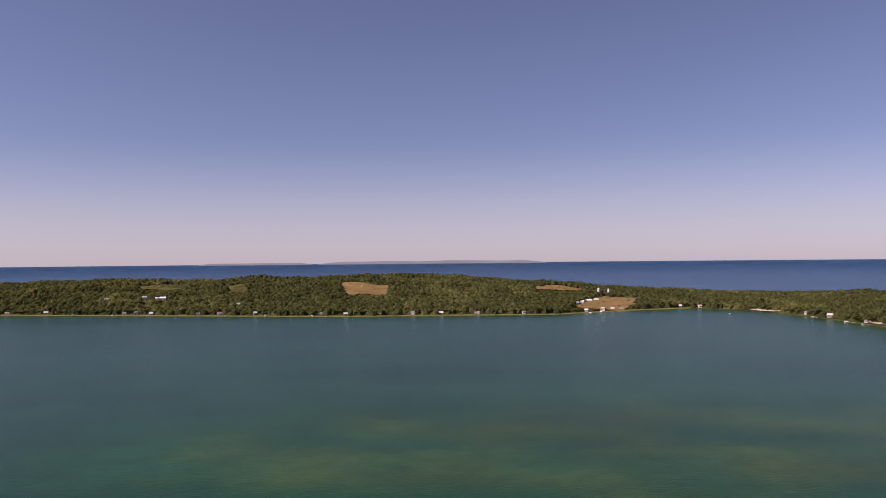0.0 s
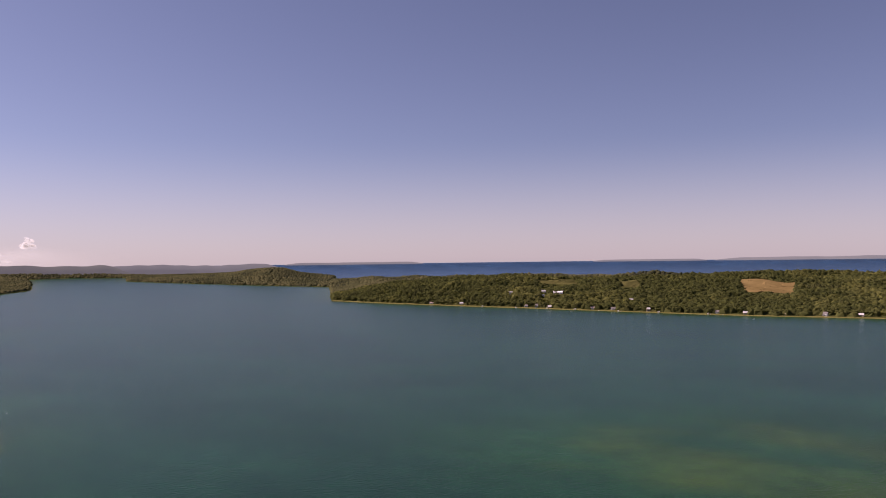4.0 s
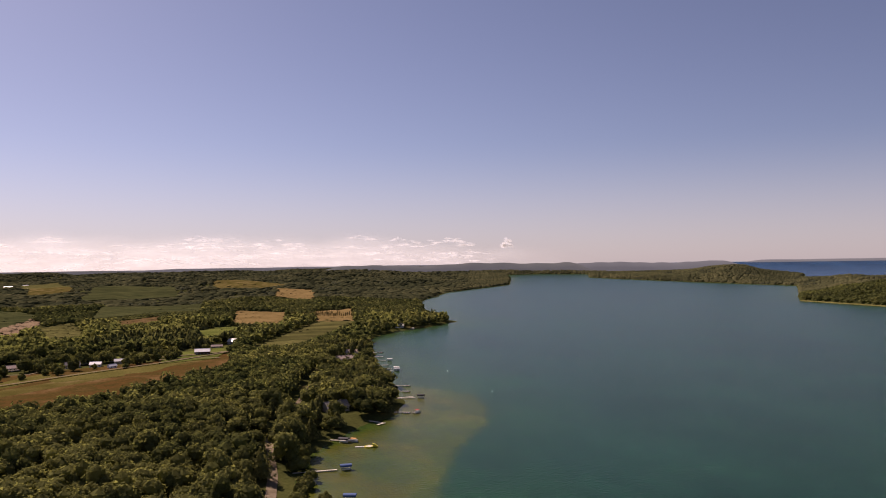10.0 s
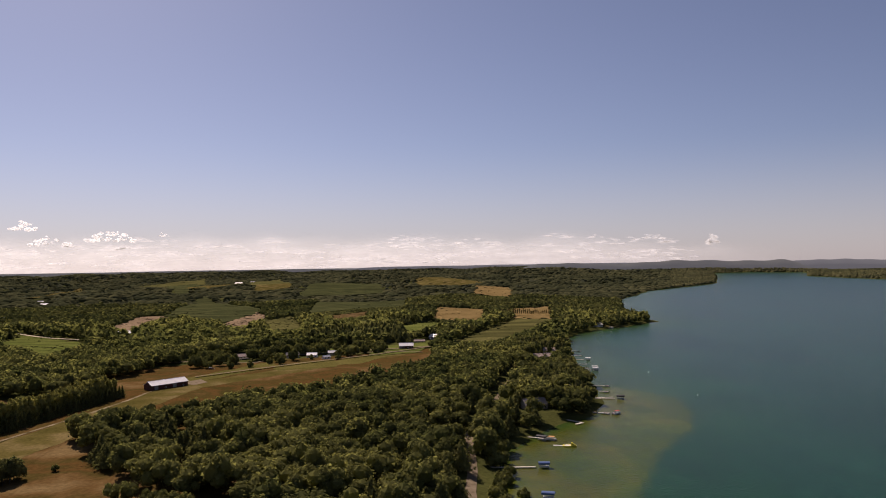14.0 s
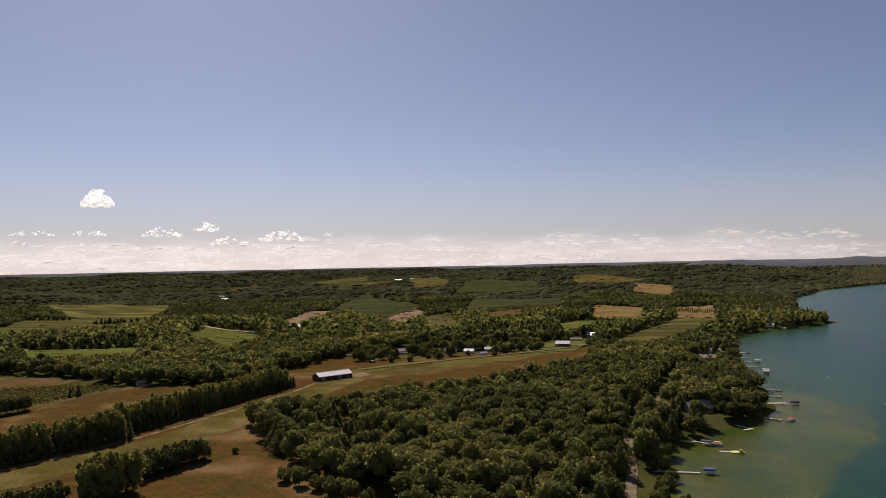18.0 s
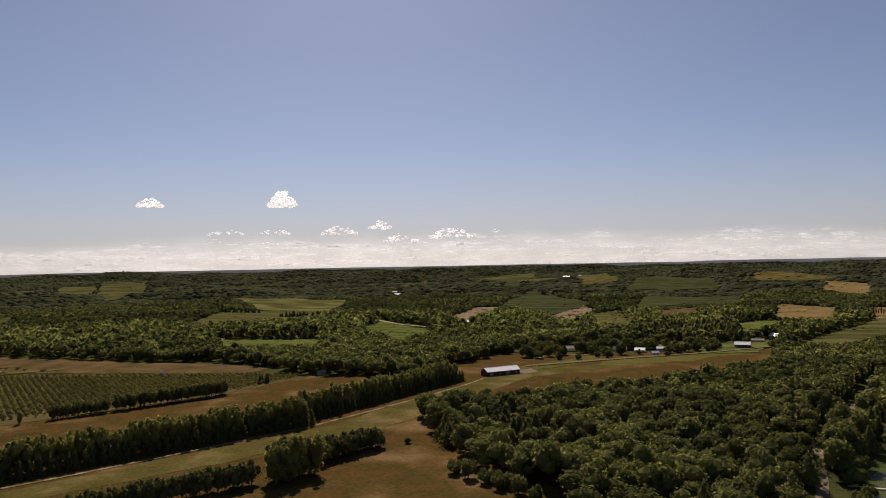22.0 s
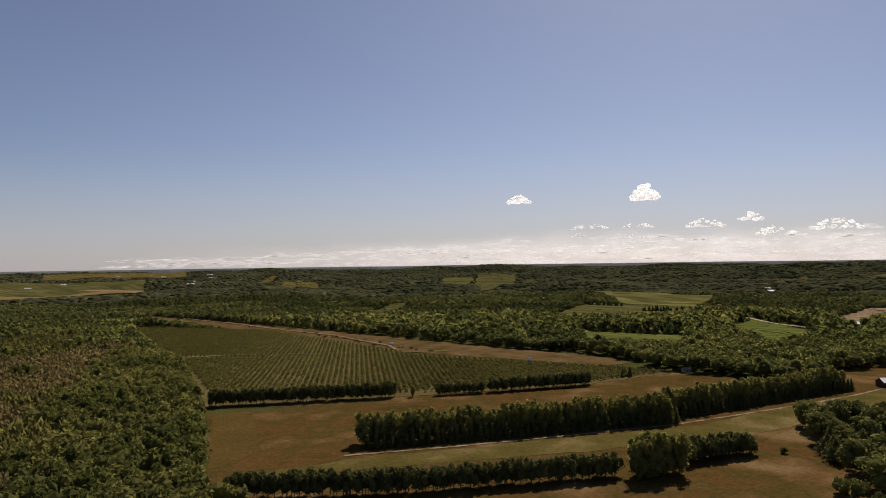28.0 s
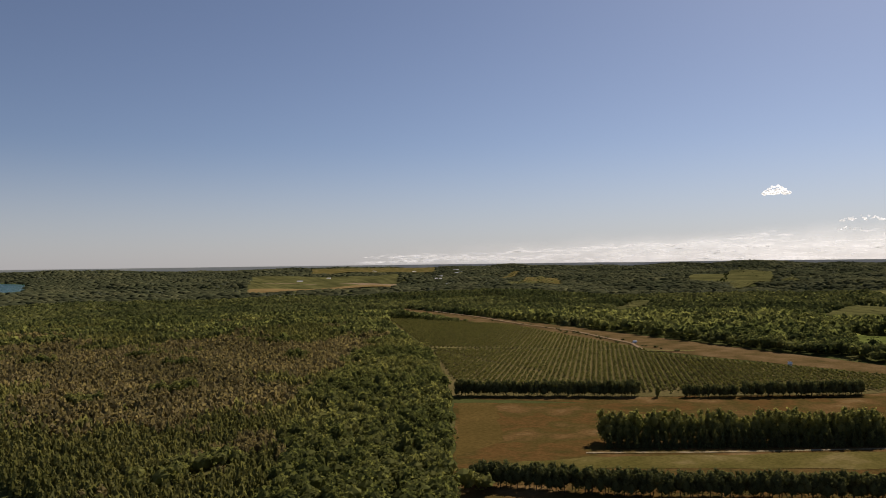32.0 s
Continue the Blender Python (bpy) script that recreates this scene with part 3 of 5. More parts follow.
def pine_crown(g, leaves, slim=0.2, low=0.12):
    """A pointed crown of unit height: tiers of drooping needle sprays round a tapering core."""
    h = 1 - np.sqrt(g.uniform(0, 1, leaves)) * (1 - low)
    a = g.uniform(0, 6.283, leaves)
    r = slim * (1.03 - h) / (1 - low) * g.uniform(0.65, 1.15, leaves) * (1 + 0.25 * np.sin(h * 40))
    p = np.stack([np.cos(a) * r, np.sin(a) * r, h], 1)
    chunks = [sprays(p, np.stack([np.cos(a), np.sin(a), np.full(leaves, 0.6)], 1), 0.75 * slim * 3.2 / math.sqrt(leaves), g)]
    k = 5
    ring = np.array([(math.cos(6.283 * i / k) * slim * 0.7, math.sin(6.283 * i / k) * slim * 0.7, low) for i in range(k)] + [(0, 0, 0.97)])
    chunks.append((ring, np.array([(i, (i + 1) % k, k) for i in range(k)])))
    return join(chunks)


def trunk_mesh(g, height, radius, limbs=4):
    """A tapered trunk with limbs that reach into the crown."""
    def pole(p, q, r0, r1, k=6):
        p, q = np.array(p, float), np.array(q, float)
        d = (q - p) / np.linalg.norm(q - p)
        t = np.cross(d, (0.3, 1, 0.2))
        t /= np.linalg.norm(t)
        s = np.cross(d, t)
        rings = [p + (math.cos(6.283 * i / k) * t + math.sin(6.283 * i / k) * s) * r0 for i in range(k)]
        rings += [q + (math.cos(6.283 * i / k) * t + math.sin(6.283 * i / k) * s) * r1 for i in range(k)]
        f = []
        for i in range(k):
            j = (i + 1) % k
            f += [(i, j, k + j), (i, k + j, k + i)]
        return np.array(rings), np.array(f)
    chunks = [pole((0, 0, -0.6), (0, 0, height * 0.35), radius, radius * 0.75), pole((0, 0, height * 0.35), (0.1, 0.1, height * 0.8), radius * 0.75, radius * 0.2)]
    for i in range(limbs):
        a, z = g.uniform(0, 6.283), height * g.uniform(0.28, 0.5)
        chunks.append(pole((0, 0, z), (math.cos(a) * height * 0.2, math.sin(a) * height * 0.2, z + height * 0.22), radius * 0.45, radius * 0.12, 5))
    return join(chunks)


def grow(name, label, xy, heights, widths, templates, mat, tones, category="trees", soft=False):
    """Trees past counting, as one mesh: each a turned and stretched copy of one of the shapes."""
    g = np.random.default_rng(len(xy))
    z = ground(xy[:, 0], xy[:, 1])
    which = g.integers(0, len(templates), len(xy))
    turn = g.uniform(0, 6.283, len(xy))
    vs, fs, ts, at = [], [], [], 0
    for k, (tv, tf) in enumerate(templates):
        i = np.where(which == k)[0]
        if not len(i):
            continue
        ca, sa = np.cos(turn[i])[:, None], np.sin(turn[i])[:, None]
        w, h = widths[i][:, None], heights[i][:, None]
        v = np.stack([(tv[:, 0] * ca - tv[:, 1] * sa) * w + xy[i, 0][:, None], (tv[:, 0] * sa + tv[:, 1] * ca) * w + xy[i, 1][:, None], tv[:, 2] * h + z[i][:, None]], 2)
        vs.append(v.reshape(-1, 3))
        fs.append((tf[None] + (np.arange(len(i)) * len(tv))[:, None, None] + at).reshape(-1, 3))
        ts.append(np.repeat(tones[i], len(tv)))
        at += len(i) * len(tv)
    me = mesh_from(name, np.concatenate(vs), np.concatenate(fs), mat, soft)
    attribute(me, "tone", np.clip(np.concatenate(ts), 0, 1))
    return tagged(new(name, me), label, category, kind="stuff")


def inside(x, y, quad, grow_by=0.0):
    return to_edge(x, y, tuple(quad)) < grow_by


def scatter(spacing, r0, r1, az0, az1, seed):
    """Jittered places over a ring of country."""
    g = np.random.default_rng(seed)
    n = int(2 * r1 / spacing) + 1
    i, j = np.meshgrid(np.arange(n), np.arange(n), indexing="ij")
    x = (i.ravel() + g.uniform(-0.42, 0.42, n * n)) * spacing - r1
    y = (j.ravel() + g.uniform(-0.42, 0.42, n * n)) * spacing - r1
    r, a = np.hypot(x, y), bearing(x, y)
    a = np.where(a < -90, a + 360, a)
    k = (r > r0) & (r < r1) & (a > az0) & (a < az1)
    return x[k], y[k]


# open ground besides the fields: around farms, houses and the beach
CLEARED += [((-680, -600), (-700, -620), (-790, -420), (-745, -310), (-690, -300)), ((-531, -75), (-595, -3), (-662, 88), (-735, 160), (-925, 205), (-860, -60), (-640, -120)), ((-196, -268), (-330, -125), (-240, -30), (-100, -150)), ((-522, -120), (-384, -62), (-335, 0), (-240, -30)), ((-522, -120), (-240, -30), (-200, -150), (-300, -150)), ((-340, -478), (-455, -402), (-720, -325), (-690, -240), (-576, -280), (-430, -370)), ((-700, -420), (-770, -400), (-740, -320), (-690, -300)), ((-640, -180), (-950, -60), (-1010, 190), (-620, -70)), ((-196, -268), (-560, -300), (-700, -130), (-330, -125)), ((-690, -110), (-775, -140), (-800, -60), (-700, -50)),
            ((-870, 100), (-950, 110), (-1060, 250), (-930, 200)), ((-325, -462), (-440, -372), (-474, -394), (-352, -496))]


def wooded(x, y, margin=3.0):
    k = shore(x, y) > 8.0
    for q in CLEARED:
        k &= ~inside(x, y, q, margin)
    return k


def stand(x, y):
    """Which kind of wood grows there: 0 broadleaf, 1 conifer, 2 thin and dry."""
    a = np.where(bearing(x, y) < -90, bearing(x, y) + 360, bearing(x, y))
    v = wobble(x, y, 170, 21) + 0.5 * wobble(x, y, 60, 22)
    v = v + 1.3 * smooth(np.hypot(x, y), 480, 640) * (1 - smooth(np.hypot(x, y), 900, 1050)) - 0.5
    west = (a > 139) & (np.hypot(x, y) < 1180 + 160 * wobble(x, y, 260, 26))
    kind = np.where(west & (v > -0.1), 2, np.where(west, 1, 0))
    kind = np.where(west & ((a < np.interp(np.hypot(x, y), (300, 350, 490, 640, 780, 970, 1200), (159, 157.8, 154.8, 154, 151.6, 149.4, 148.4)) + 1.4 * wobble(x, y, 80, 28)) | (wobble(x, y, 120, 25) > 1.1)), 0, kind)
    kind = np.where(inside(x, y, ((-1002, 55), (-1022, 141), (-1174, 312), (-1305, 343), (-1179, 163), (-1132, 63))), 1, kind)
    kind = np.where((np.hypot(x, y) < 1100) & (shore(x, y) < 60) & (wobble(x, y, 26, 27) > 0.1), 1, kind)
    return np.where(~west & (wobble(x, y, 240, 23) + 0.6 * wobble(x, y, 70, 24) > 1.0), 1, kind)




# ---- building parts ----
def part(name, bm, mat, parent=None, label=""):
    me = bpy.data.meshes.new(name)
    bm.normal_update()
    bm.to_mesh(me)
    bm.free()
    me.materials.append(mat)
    ob = new(name, me)
    ob.parent = parent
    return tagged(ob, label)


def thing(name, label, category, group="", kind=""):
    return tagged(new(name), label, category, group, kind)


def box(bm, x0, x1, y0, y1, z0, z1, bevel=0.0):
    v = [bm.verts.new((x, y, z)) for z in (z0, z1) for x, y in ((x0, y0), (x1, y0), (x1, y1), (x0, y1))]
    for f in ((3, 2, 1, 0), (4, 5, 6, 7), (0, 1, 5, 4), (1, 2, 6, 5), (2, 3, 7, 6), (3, 0, 4, 7)):
        bm.faces.new([v[i] for i in f])
    if bevel:
        bmesh.ops.bevel(bm, geom=list({e for q in v for e in q.link_edges}), offset=bevel, segments=1, affect="EDGES")
    return bm


def solid(bm, outline, y0, y1):
    """A prism: an outline in x and z, drawn out along y."""
    a = [bm.verts.new((x, y0, z)) for x, z in outline]
    b = [bm.verts.new((x, y1, z)) for x, z in outline]
    bm.faces.new(a)
    bm.faces.new(b[::-1])
    for i in range(len(a)):
        j = (i + 1) % len(a)
        bm.faces.new((a[i], b[i], b[j], a[j]))
    bmesh.ops.recalc_face_normals(bm, faces=bm.faces)
    return bm


def rod(bm, p, q, r, k=8):
    p, q = Vector(p), Vector(q)
    m = Matrix.Translation((p + q) / 2) @ (q - p).to_track_quat("Z", "Y").to_matrix().to_4x4()
    bmesh.ops.create_cone(bm, cap_ends=True, segments=k, radius1=r, radius2=r, depth=(q - p).length, matrix=m)
    return bm


def at_ground(x, y):
    return float(ground(np.array([x]), np.array([y]))[0])


M_WHITE = plain("white painted boards", (0.78, 0.76, 0.72), 0.7, 0.06, 2.0)
M_METAL = plain("bright sheet metal roof", (0.70, 0.68, 0.66), 0.35, 0.1, 3.0, 0.3)
M_PALE = plain("bright white roof sheets", (0.86, 0.84, 0.82), 0.5, 0.05, 3.0)
M_RED = plain("dark red barn boards", (0.085, 0.030, 0.022), 0.85, 0.25, 1.5)
M_SHINGLE = plain("grey roof shingles", (0.20, 0.18, 0.17), 0.9, 0.25, 1.0)
M_TANROOF = plain("pinkish tan shingles", (0.42, 0.32, 0.27), 0.9, 0.2, 1.0)
M_GREYWALL = plain("weathered grey boards", (0.24, 0.22, 0.20), 0.85, 0.2, 1.5)
M_TANWALL = plain("tan cottage boards", (0.36, 0.29, 0.20), 0.8, 0.15, 1.5)
M_GLASS, gn, gl, gb = material("dark window glass", 0.05, 0, 0.6)
gb.inputs["Base Color"].default_value = (0.02, 0.025, 0.03, 1)
M_DECK = plain("pale dock planks", (0.52, 0.48, 0.41), 0.85, 0.2, 0.8)
M_BLUE = plain("blue canvas canopy", (0.04, 0.095, 0.24), 0.7, 0.15, 0.8)
M_BLACK = plain("black canvas canopy", (0.03, 0.03, 0.035), 0.7, 0.2, 0.8)
M_ORANGE = plain("orange-tan canvas", (0.55, 0.28, 0.10), 0.7, 0.15, 0.8)
M_YELLOW = plain("yellow vinyl", (0.65, 0.55, 0.06), 0.45, 0.1, 0.8)
M_STEEL = plain("galvanised steel", (0.45, 0.46, 0.47), 0.4, 0.1, 0.5, 0.8)
M_HULL = plain("white boat hull", (0.72, 0.72, 0.70), 0.3, 0.05, 1.0)
M_REDCLOTH = plain("red canvas", (0.40, 0.05, 0.04), 0.7, 0.15, 0.8)


def house(x, y, turn, long, deep, wall_h, roof_h, wall_mat, roof_mat, label, name="house", windows=3, doors=1, chimney=False, category="house", ribs=0, group=""):
    """A gabled building: walls, two roof slopes, windows, doors. Its long front faces along its own -y."""
    top = thing(name, label, category, group)
    hl, hd, t = long / 2, deep / 2, 0.25
    bm = bmesh.new()
    box(bm, -hl, hl, -hd, -hd + t, -1.5, wall_h)
    part("front_wall", bm, wall_mat, top)
    part("back_wall", box(bmesh.new(), -hl, hl, hd - t, hd, -1.5, wall_h), wall_mat, top)
    for s in (-1, 1):
        bm = bmesh.new()
        rise = [(-hd + t, -1.5), (hd - t, -1.5), (hd - t, wall_h), (0, wall_h + roof_h - 0.15), (-hd + t, wall_h)]
        solid(bm, rise, 0, t)
        bm.transform(Matrix.Translation((s * (hl - (t if s > 0 else 0)), 0, 0)) @ Matrix.Rotation(radians(90), 4, "Z") @ Matrix.Translation((0, -t if s > 0 else 0, 0)))
        part("gable_wall", bm, wall_mat, top)
    over = 0.5
    drop = over * roof_h / hd
    for s in (-1, 1):
        bm = bmesh.new()
        solid(bm, [(-hl - over, 0), (hl + over, 0), (hl + over, 0.22), (-hl - over, 0.22)], 0, 1)
        for v in bm.verts:
            f = v.co.y
            v.co.y = s * f * (hd + over)
            v.co.z += wall_h + roof_h - f * (roof_h + drop)
        bmesh.ops.recalc_face_normals(bm, faces=bm.faces)
        slope = part("roof_slope", bm, roof_mat, top)
        for i in range(ribs):
            bx = -hl + (i + 0.5) * long / ribs
            bm = bmesh.new()
            box(bm, bx - 0.12, bx + 0.12, 0, 1, 0.22, 0.30)
            for v in bm.verts:
                f = v.co.y
                v.co.y = s * f * (hd + over)
                v.co.z += wall_h + roof_h - f * (roof_h + drop)
            bmesh.ops.recalc_face_normals(bm, faces=bm.faces)
            part("rib", bm, roof_mat, slope)
    part("ridge_cap", solid(bmesh.new(), [(-0.35, wall_h + roof_h + 0.1), (0.35, wall_h + roof_h + 0.1), (0, wall_h + roof_h + 0.4)], -hl - over, hl + over), roof_mat, top).data.transform(Matrix.Rotation(radians(90), 4, "Z"))
    n = windows + doors
    for side in (-1, 1):
        for i in range(n):
            cx = -hl + (i + 0.5) * long / n
            if i % max(1, n // max(1, doors)) == 0 and i < doors * max(1, n // max(1, doors)):
                w, z0, z1, nm = (1.0, 0.0, 2.1, "door") if wall_h < 4 else (3.6, 0.0, 3.6, "door")
            else:
                w, z0, z1, nm = 1.3, 0.9, 2.2, "window"
            fy = side * (hd + 0.03)
            if nm == "window":
                f = part("window", box(bmesh.new(), cx - w / 2 - 0.1, cx + w / 2 + 0.1, fy - 0.05, fy + 0.05, z0 - 0.1, z1 + 0.1), M_WHITE, top)
                part("pane", box(bmesh.new(), cx - w / 2, cx + w / 2, fy - 0.08, fy + 0.08, z0, z1), M_GLASS, f)
            else:
                part("door", box(bmesh.new(), cx - w / 2, cx + w / 2, fy - 0.06, fy + 0.06, z0, z1), M_GREYWALL if wall_mat is not M_GREYWALL else M_WHITE, top)
    if chimney:
        part("chimney", box(bmesh.new(), hl * 0.4, hl * 0.4 + 0.8, -0.4, 0.4, wall_h, wall_h + roof_h + 1.0), M_TANROOF, top)
    top.matrix_basis = pose(x, y, at_ground(x, y) + 0.1, 0, 0, turn)
    return top


def facing(x, y, off=0.0):
    """The turn at which a building's front looks back towards the lake shore under the drone."""
    return math.degrees(math.atan2(y, x)) - 90 + off


# the long barn beside the landing strip, and the farm along the lane
house(-712, -80, facing(-712, -80, 32), 35, 12, 4.2, 3.0, M_RED, M_PALE, "long dark red barn with a bright metal roof", "barn", 2, 2, category="barn", ribs=14)
house(-935, 176, facing(-935, 176, -3), 17, 10, 4.2, 3.0, M_RED, M_PALE, "red farm shed with a pale metal roof", "shed", 3, 1, category="barn", ribs=6)
house(-1040, 238, facing(-1040, 238, -30), 17, 11, 3.6, 3.2, M_GREYWALL, M_METAL, "grey shed with a light blue-grey metal roof", "shed", 2, 1, category="barn", ribs=6)
house(-1000, 206, facing(-1000, 206), 14, 6, 2.6, 1.8, M_TANWALL, M_TANROOF, "low tan shed beside the lane", "shed", 2, 1, category="shed")
house(-897, 36, facing(-897, 36, 10), 14, 9, 3.2, 2.8, M_GREYWALL, M_SHINGLE, "dark grey farmhouse behind trees", "house", 3, 1, True)
house(-890, 58, facing(-890, 58, -10), 11, 8, 3.0, 2.2, M_WHITE, M_PALE, "white farm cottage with a pale roof", "house", 3, 1)
house(-905, 84, facing(-905, 84), 13, 7, 3.0, 2.0, M_TANWALL, M_METAL, "tan outbuilding with a pale metal roof", "shed", 2, 1, category="shed")
house(-868, 72, facing(-868, 72, 30), 8, 5, 2.5, 1.6, M_WHITE, M_METAL, "small white shed on the meadow's edge", "shed", 1, 1, category="shed")
house(-905, -20, facing(-905, -20, 15), 15, 9, 3.0, 2.6, M_WHITE, M_TANROOF, "white farmhouse with a tan roof under trees", "house", 3, 1)
house(-1270, -205, facing(-1270, -205, 15), 20, 12, 4.0, 3.0, M_WHITE, M_PALE, "white farm building with a metal roof", "barn", 3, 1, category="barn", ribs=6)
house(-960, -8, facing(-960, -8), 10, 7, 2.8, 2.2, M_WHITE, M_SHINGLE, "small white house under dark trees", "house", 2, 1)
house(-700, -250, facing(-700, -250, 20), 7, 5, 2.5, 1.8, M_TANWALL, M_SHINGLE, "tan cottage hidden among tall trees", "house", 2, 1)
# houses in the shore wood
house(-535, 195, facing(-535, 195, 25), 17, 11, 3.4, 3.6, M_GREYWALL, M_SHINGLE, "large grey-roofed lake house among trees", "house", 4, 1, True)
house(-801, 303, facing(-801, 303, 10), 20, 12, 3.2, 3.2, M_TANWALL, M_TANROOF, "lake house with a pinkish tan roof", "house", 4, 1, True)
house(-853, 333, facing(-853, 333, -15), 16, 10, 3.2, 3.0, M_WHITE, M_TANROOF, "white lake house with a tan roof", "house", 3, 1)
house(-735, 290, facing(-735, 290, 40), 9, 8, 3.0, 2.6, M_RED, M_TANROOF, "small red cottage in the shore wood", "house", 2, 1)
house(-597, 244, facing(-597, 244, -20), 11, 8, 3.0, 2.8, M_GREYWALL, M_SHINGLE, "grey cottage almost hidden by trees", "house", 2, 1)
house(-1178, 545, facing(-1178, 545), 14, 9, 3.0, 2.8, M_WHITE, M_METAL, "white boathouse at the water's edge", "house", 3, 1)
house(-1160, 470, facing(-1160, 470), 16, 9, 3.0, 2.8, M_TANWALL, M_SHINGLE, "tan house above the shore", "house", 3, 1)
# farms in the distance
for i, (x, y, w) in enumerate(((-880, -1993, 22), (-930, -2030, 26), (-830, -1960, 14), (-1930, -2790, 30), (-1990, -2860, 22), (-2450, -3350, 36), (-2500, -3400, 20), (-3640, -40, 40), (-3600, 10, 26),
                               (-2250, -560, 20), (-2330, -590, 16), (-1660, -480, 14), (-1560, -430, 12), (-738, -642, 4), (-696, -414, 3), (-600, -2050, 16), (-1480, -3250, 26), (-1650, -3300, 22), (-3819, -94, 34), (-4019, -31, 24), (-2745, -908, 20), (-2783, -896, 16), (-2117, -3047, 26), (-2585, -3557, 30), (-2275, -3949, 26), (-2447, -3785, 22), (-1326, -2268, 16), (-1850, -2605, 14))):
    house(x, y, facing(x, y, 20 if i % 2 else -12), w, w * 0.55, 3.5 if w > 12 else 2.2, 3.0 if w > 12 else 1.2, M_WHITE, M_METAL if w > 12 else M_PALE, "white distant farm building with a pale roof" if w > 12 else "small white hut beside the orchard", "farm_building" if w > 12 else "hut", 2, 1, category="barn" if w > 12 else "hut", group="distant farms" if w > 12 else "")
# cottages along the far shore
for i, (x, y) in enumerate(((-681, 1640), (-630, 1655), (-528, 1650), (-500, 1715), (-400, 1632), (-323, 1650), (-262, 1640), (-209, 1645), (-130, 1600), (-65, 1630), (-5, 1600), (69, 1585), (164, 1570),
                            (298, 1600), (335, 1615), (376, 1625), (524, 1700), (564, 1690), (700, 1480), (704, 1400), (716, 1300), (720, 1200), (-880, 1700), (-960, 1690), (-760, 1900), (455, 2070))):
    while float(shore(np.array([x]), np.array([y]))[0]) > 15:
        x, y = x * 0.997, y * 0.997
    tall = i % 5 == 4
    house(x, y, facing(x, y, (i * 37) % 30 - 15), 6 + (i * 5) % 4, 6, 4.6 if tall else 2.6, 2.4, (M_WHITE, M_TANWALL, M_WHITE)[i % 3], (M_SHINGLE, M_TANROOF, M_METAL)[(i * 2) % 3],
          ("tall white lake cottage on the far shore" if tall else "white lake cottage on the far wooded shore") if i % 3 != 1 else "tan lake cottage on the far wooded shore", "cottage", 3, 1, group="cottages on the far shore")
    if i % 3 == 2:
        continue
    k, r = 0.975 if i % 2 else 0.965, math.hypot(x, y)
    ox, oy = y / r * 5, -x / r * 5
    CLEARED.append(((x * 1.004 + ox, y * 1.004 + oy), (x * k + ox, y * k + oy), (x * k - ox, y * k - oy), (x * 1.004 - ox, y * 1.004 - oy)))
def silo(x, y, high, label):
    top = thing("silo", label, "silo", "silos on the wooded ridge")
    part("barrel", rod(bmesh.new(), (0, 0, -1), (0, 0, high), 2.6, 16), M_WHITE, top)
    for i in range(1, int(high / 2.5)):
        part("hoop", rod(bmesh.new(), (0, 0, i * 2.5 - 0.06), (0, 0, i * 2.5 + 0.06), 2.66, 16), M_STEEL, top)
    bm = bmesh.new()
    bmesh.ops.create_uvsphere(bm, u_segments=16, v_segments=8, radius=2.7, matrix=Matrix.Translation((0, 0, high)) @ Matrix.Diagonal((1, 1, 0.7, 1)))
    part("dome", bm, M_METAL, top)
    top.matrix_basis = pose(x, y, at_ground(x, y))


silo(385, 1905, 17, "tall white silo beside a hilltop field")
silo(412, 1915, 15, "tall white silo with a metal dome beside a field")
for x, y, w, off in ((330, 1755, 16, 20), (312, 1735, 11, -10), (298, 1715, 9, 40), (352, 1770, 10, 5), (-650, 1765, 22, 0), (-690, 1772, 10, 10), (-672, 1722, 8, 30), (-770, 1755, 9, 15), (-455, 1700, 8, 10)):
    house(x, y, facing(x, y, off), w, min(w * 0.6, 10), 3.4, 2.6, M_WHITE, M_PALE if w > 12 else M_METAL, "white farm building on the wooded ridge" if w > 9 else "white house among the ridge woods", "farm_building" if w > 9 else "house", 2, 1, category="barn" if w > 9 else "house")
    k, r = 1 - 38 / math.hypot(x, y), math.hypot(x, y)
    ox, oy = y / r * w * 0.6, -x / r * w * 0.6
    CLEARED.append(((x + ox, y + oy), (x * k + ox, y * k + oy), (x * k - ox, y * k - oy), (x - ox, y - oy)))
for x, y, w in ((-535, 195, 13), (-801, 303, 17), (-853, 333, 14), (-735, 290, 9), (-597, 244, 9), (-1178, 545, 12), (-897, 36, 10), (-905, -20, 12), (-890, 58, 10), (-1270, -205, 18), (-700, -250, 6)):
    k = 1 - (24 if y > 150 else 11) / math.hypot(x, y)
    CLEARED.append(tuple((x * k + w * cx, y * k + w * cy) for cx, cy in ((-1, -1), (1, -1), (1, 1), (-1, 1))))


def behind(x, y):
    """How much lower trees stay where open ground lies just beyond them."""
    low = np.ones(x.shape)
    far = np.hypot(x, y) > 850
    for q in CLEARED + [LAKE_END]:
        for k, v in ((1.03, 0.4), (1.07, 0.55), (1.12, 0.8)):
            low = np.where(far & inside(x * k, y * k, q), np.minimum(low, v), low)
    return low


g = np.random.default_rng(5)
KINDS = ((0, "woodland", "dense broadleaf wood with rounded olive-green crowns", M_LEAF),
         (1, "conifer_wood", "dark green conifers with pointed crowns", M_PINE),
         (2, "thin_wood", "thin grey-green wood with half-bare crowns", M_DRY))
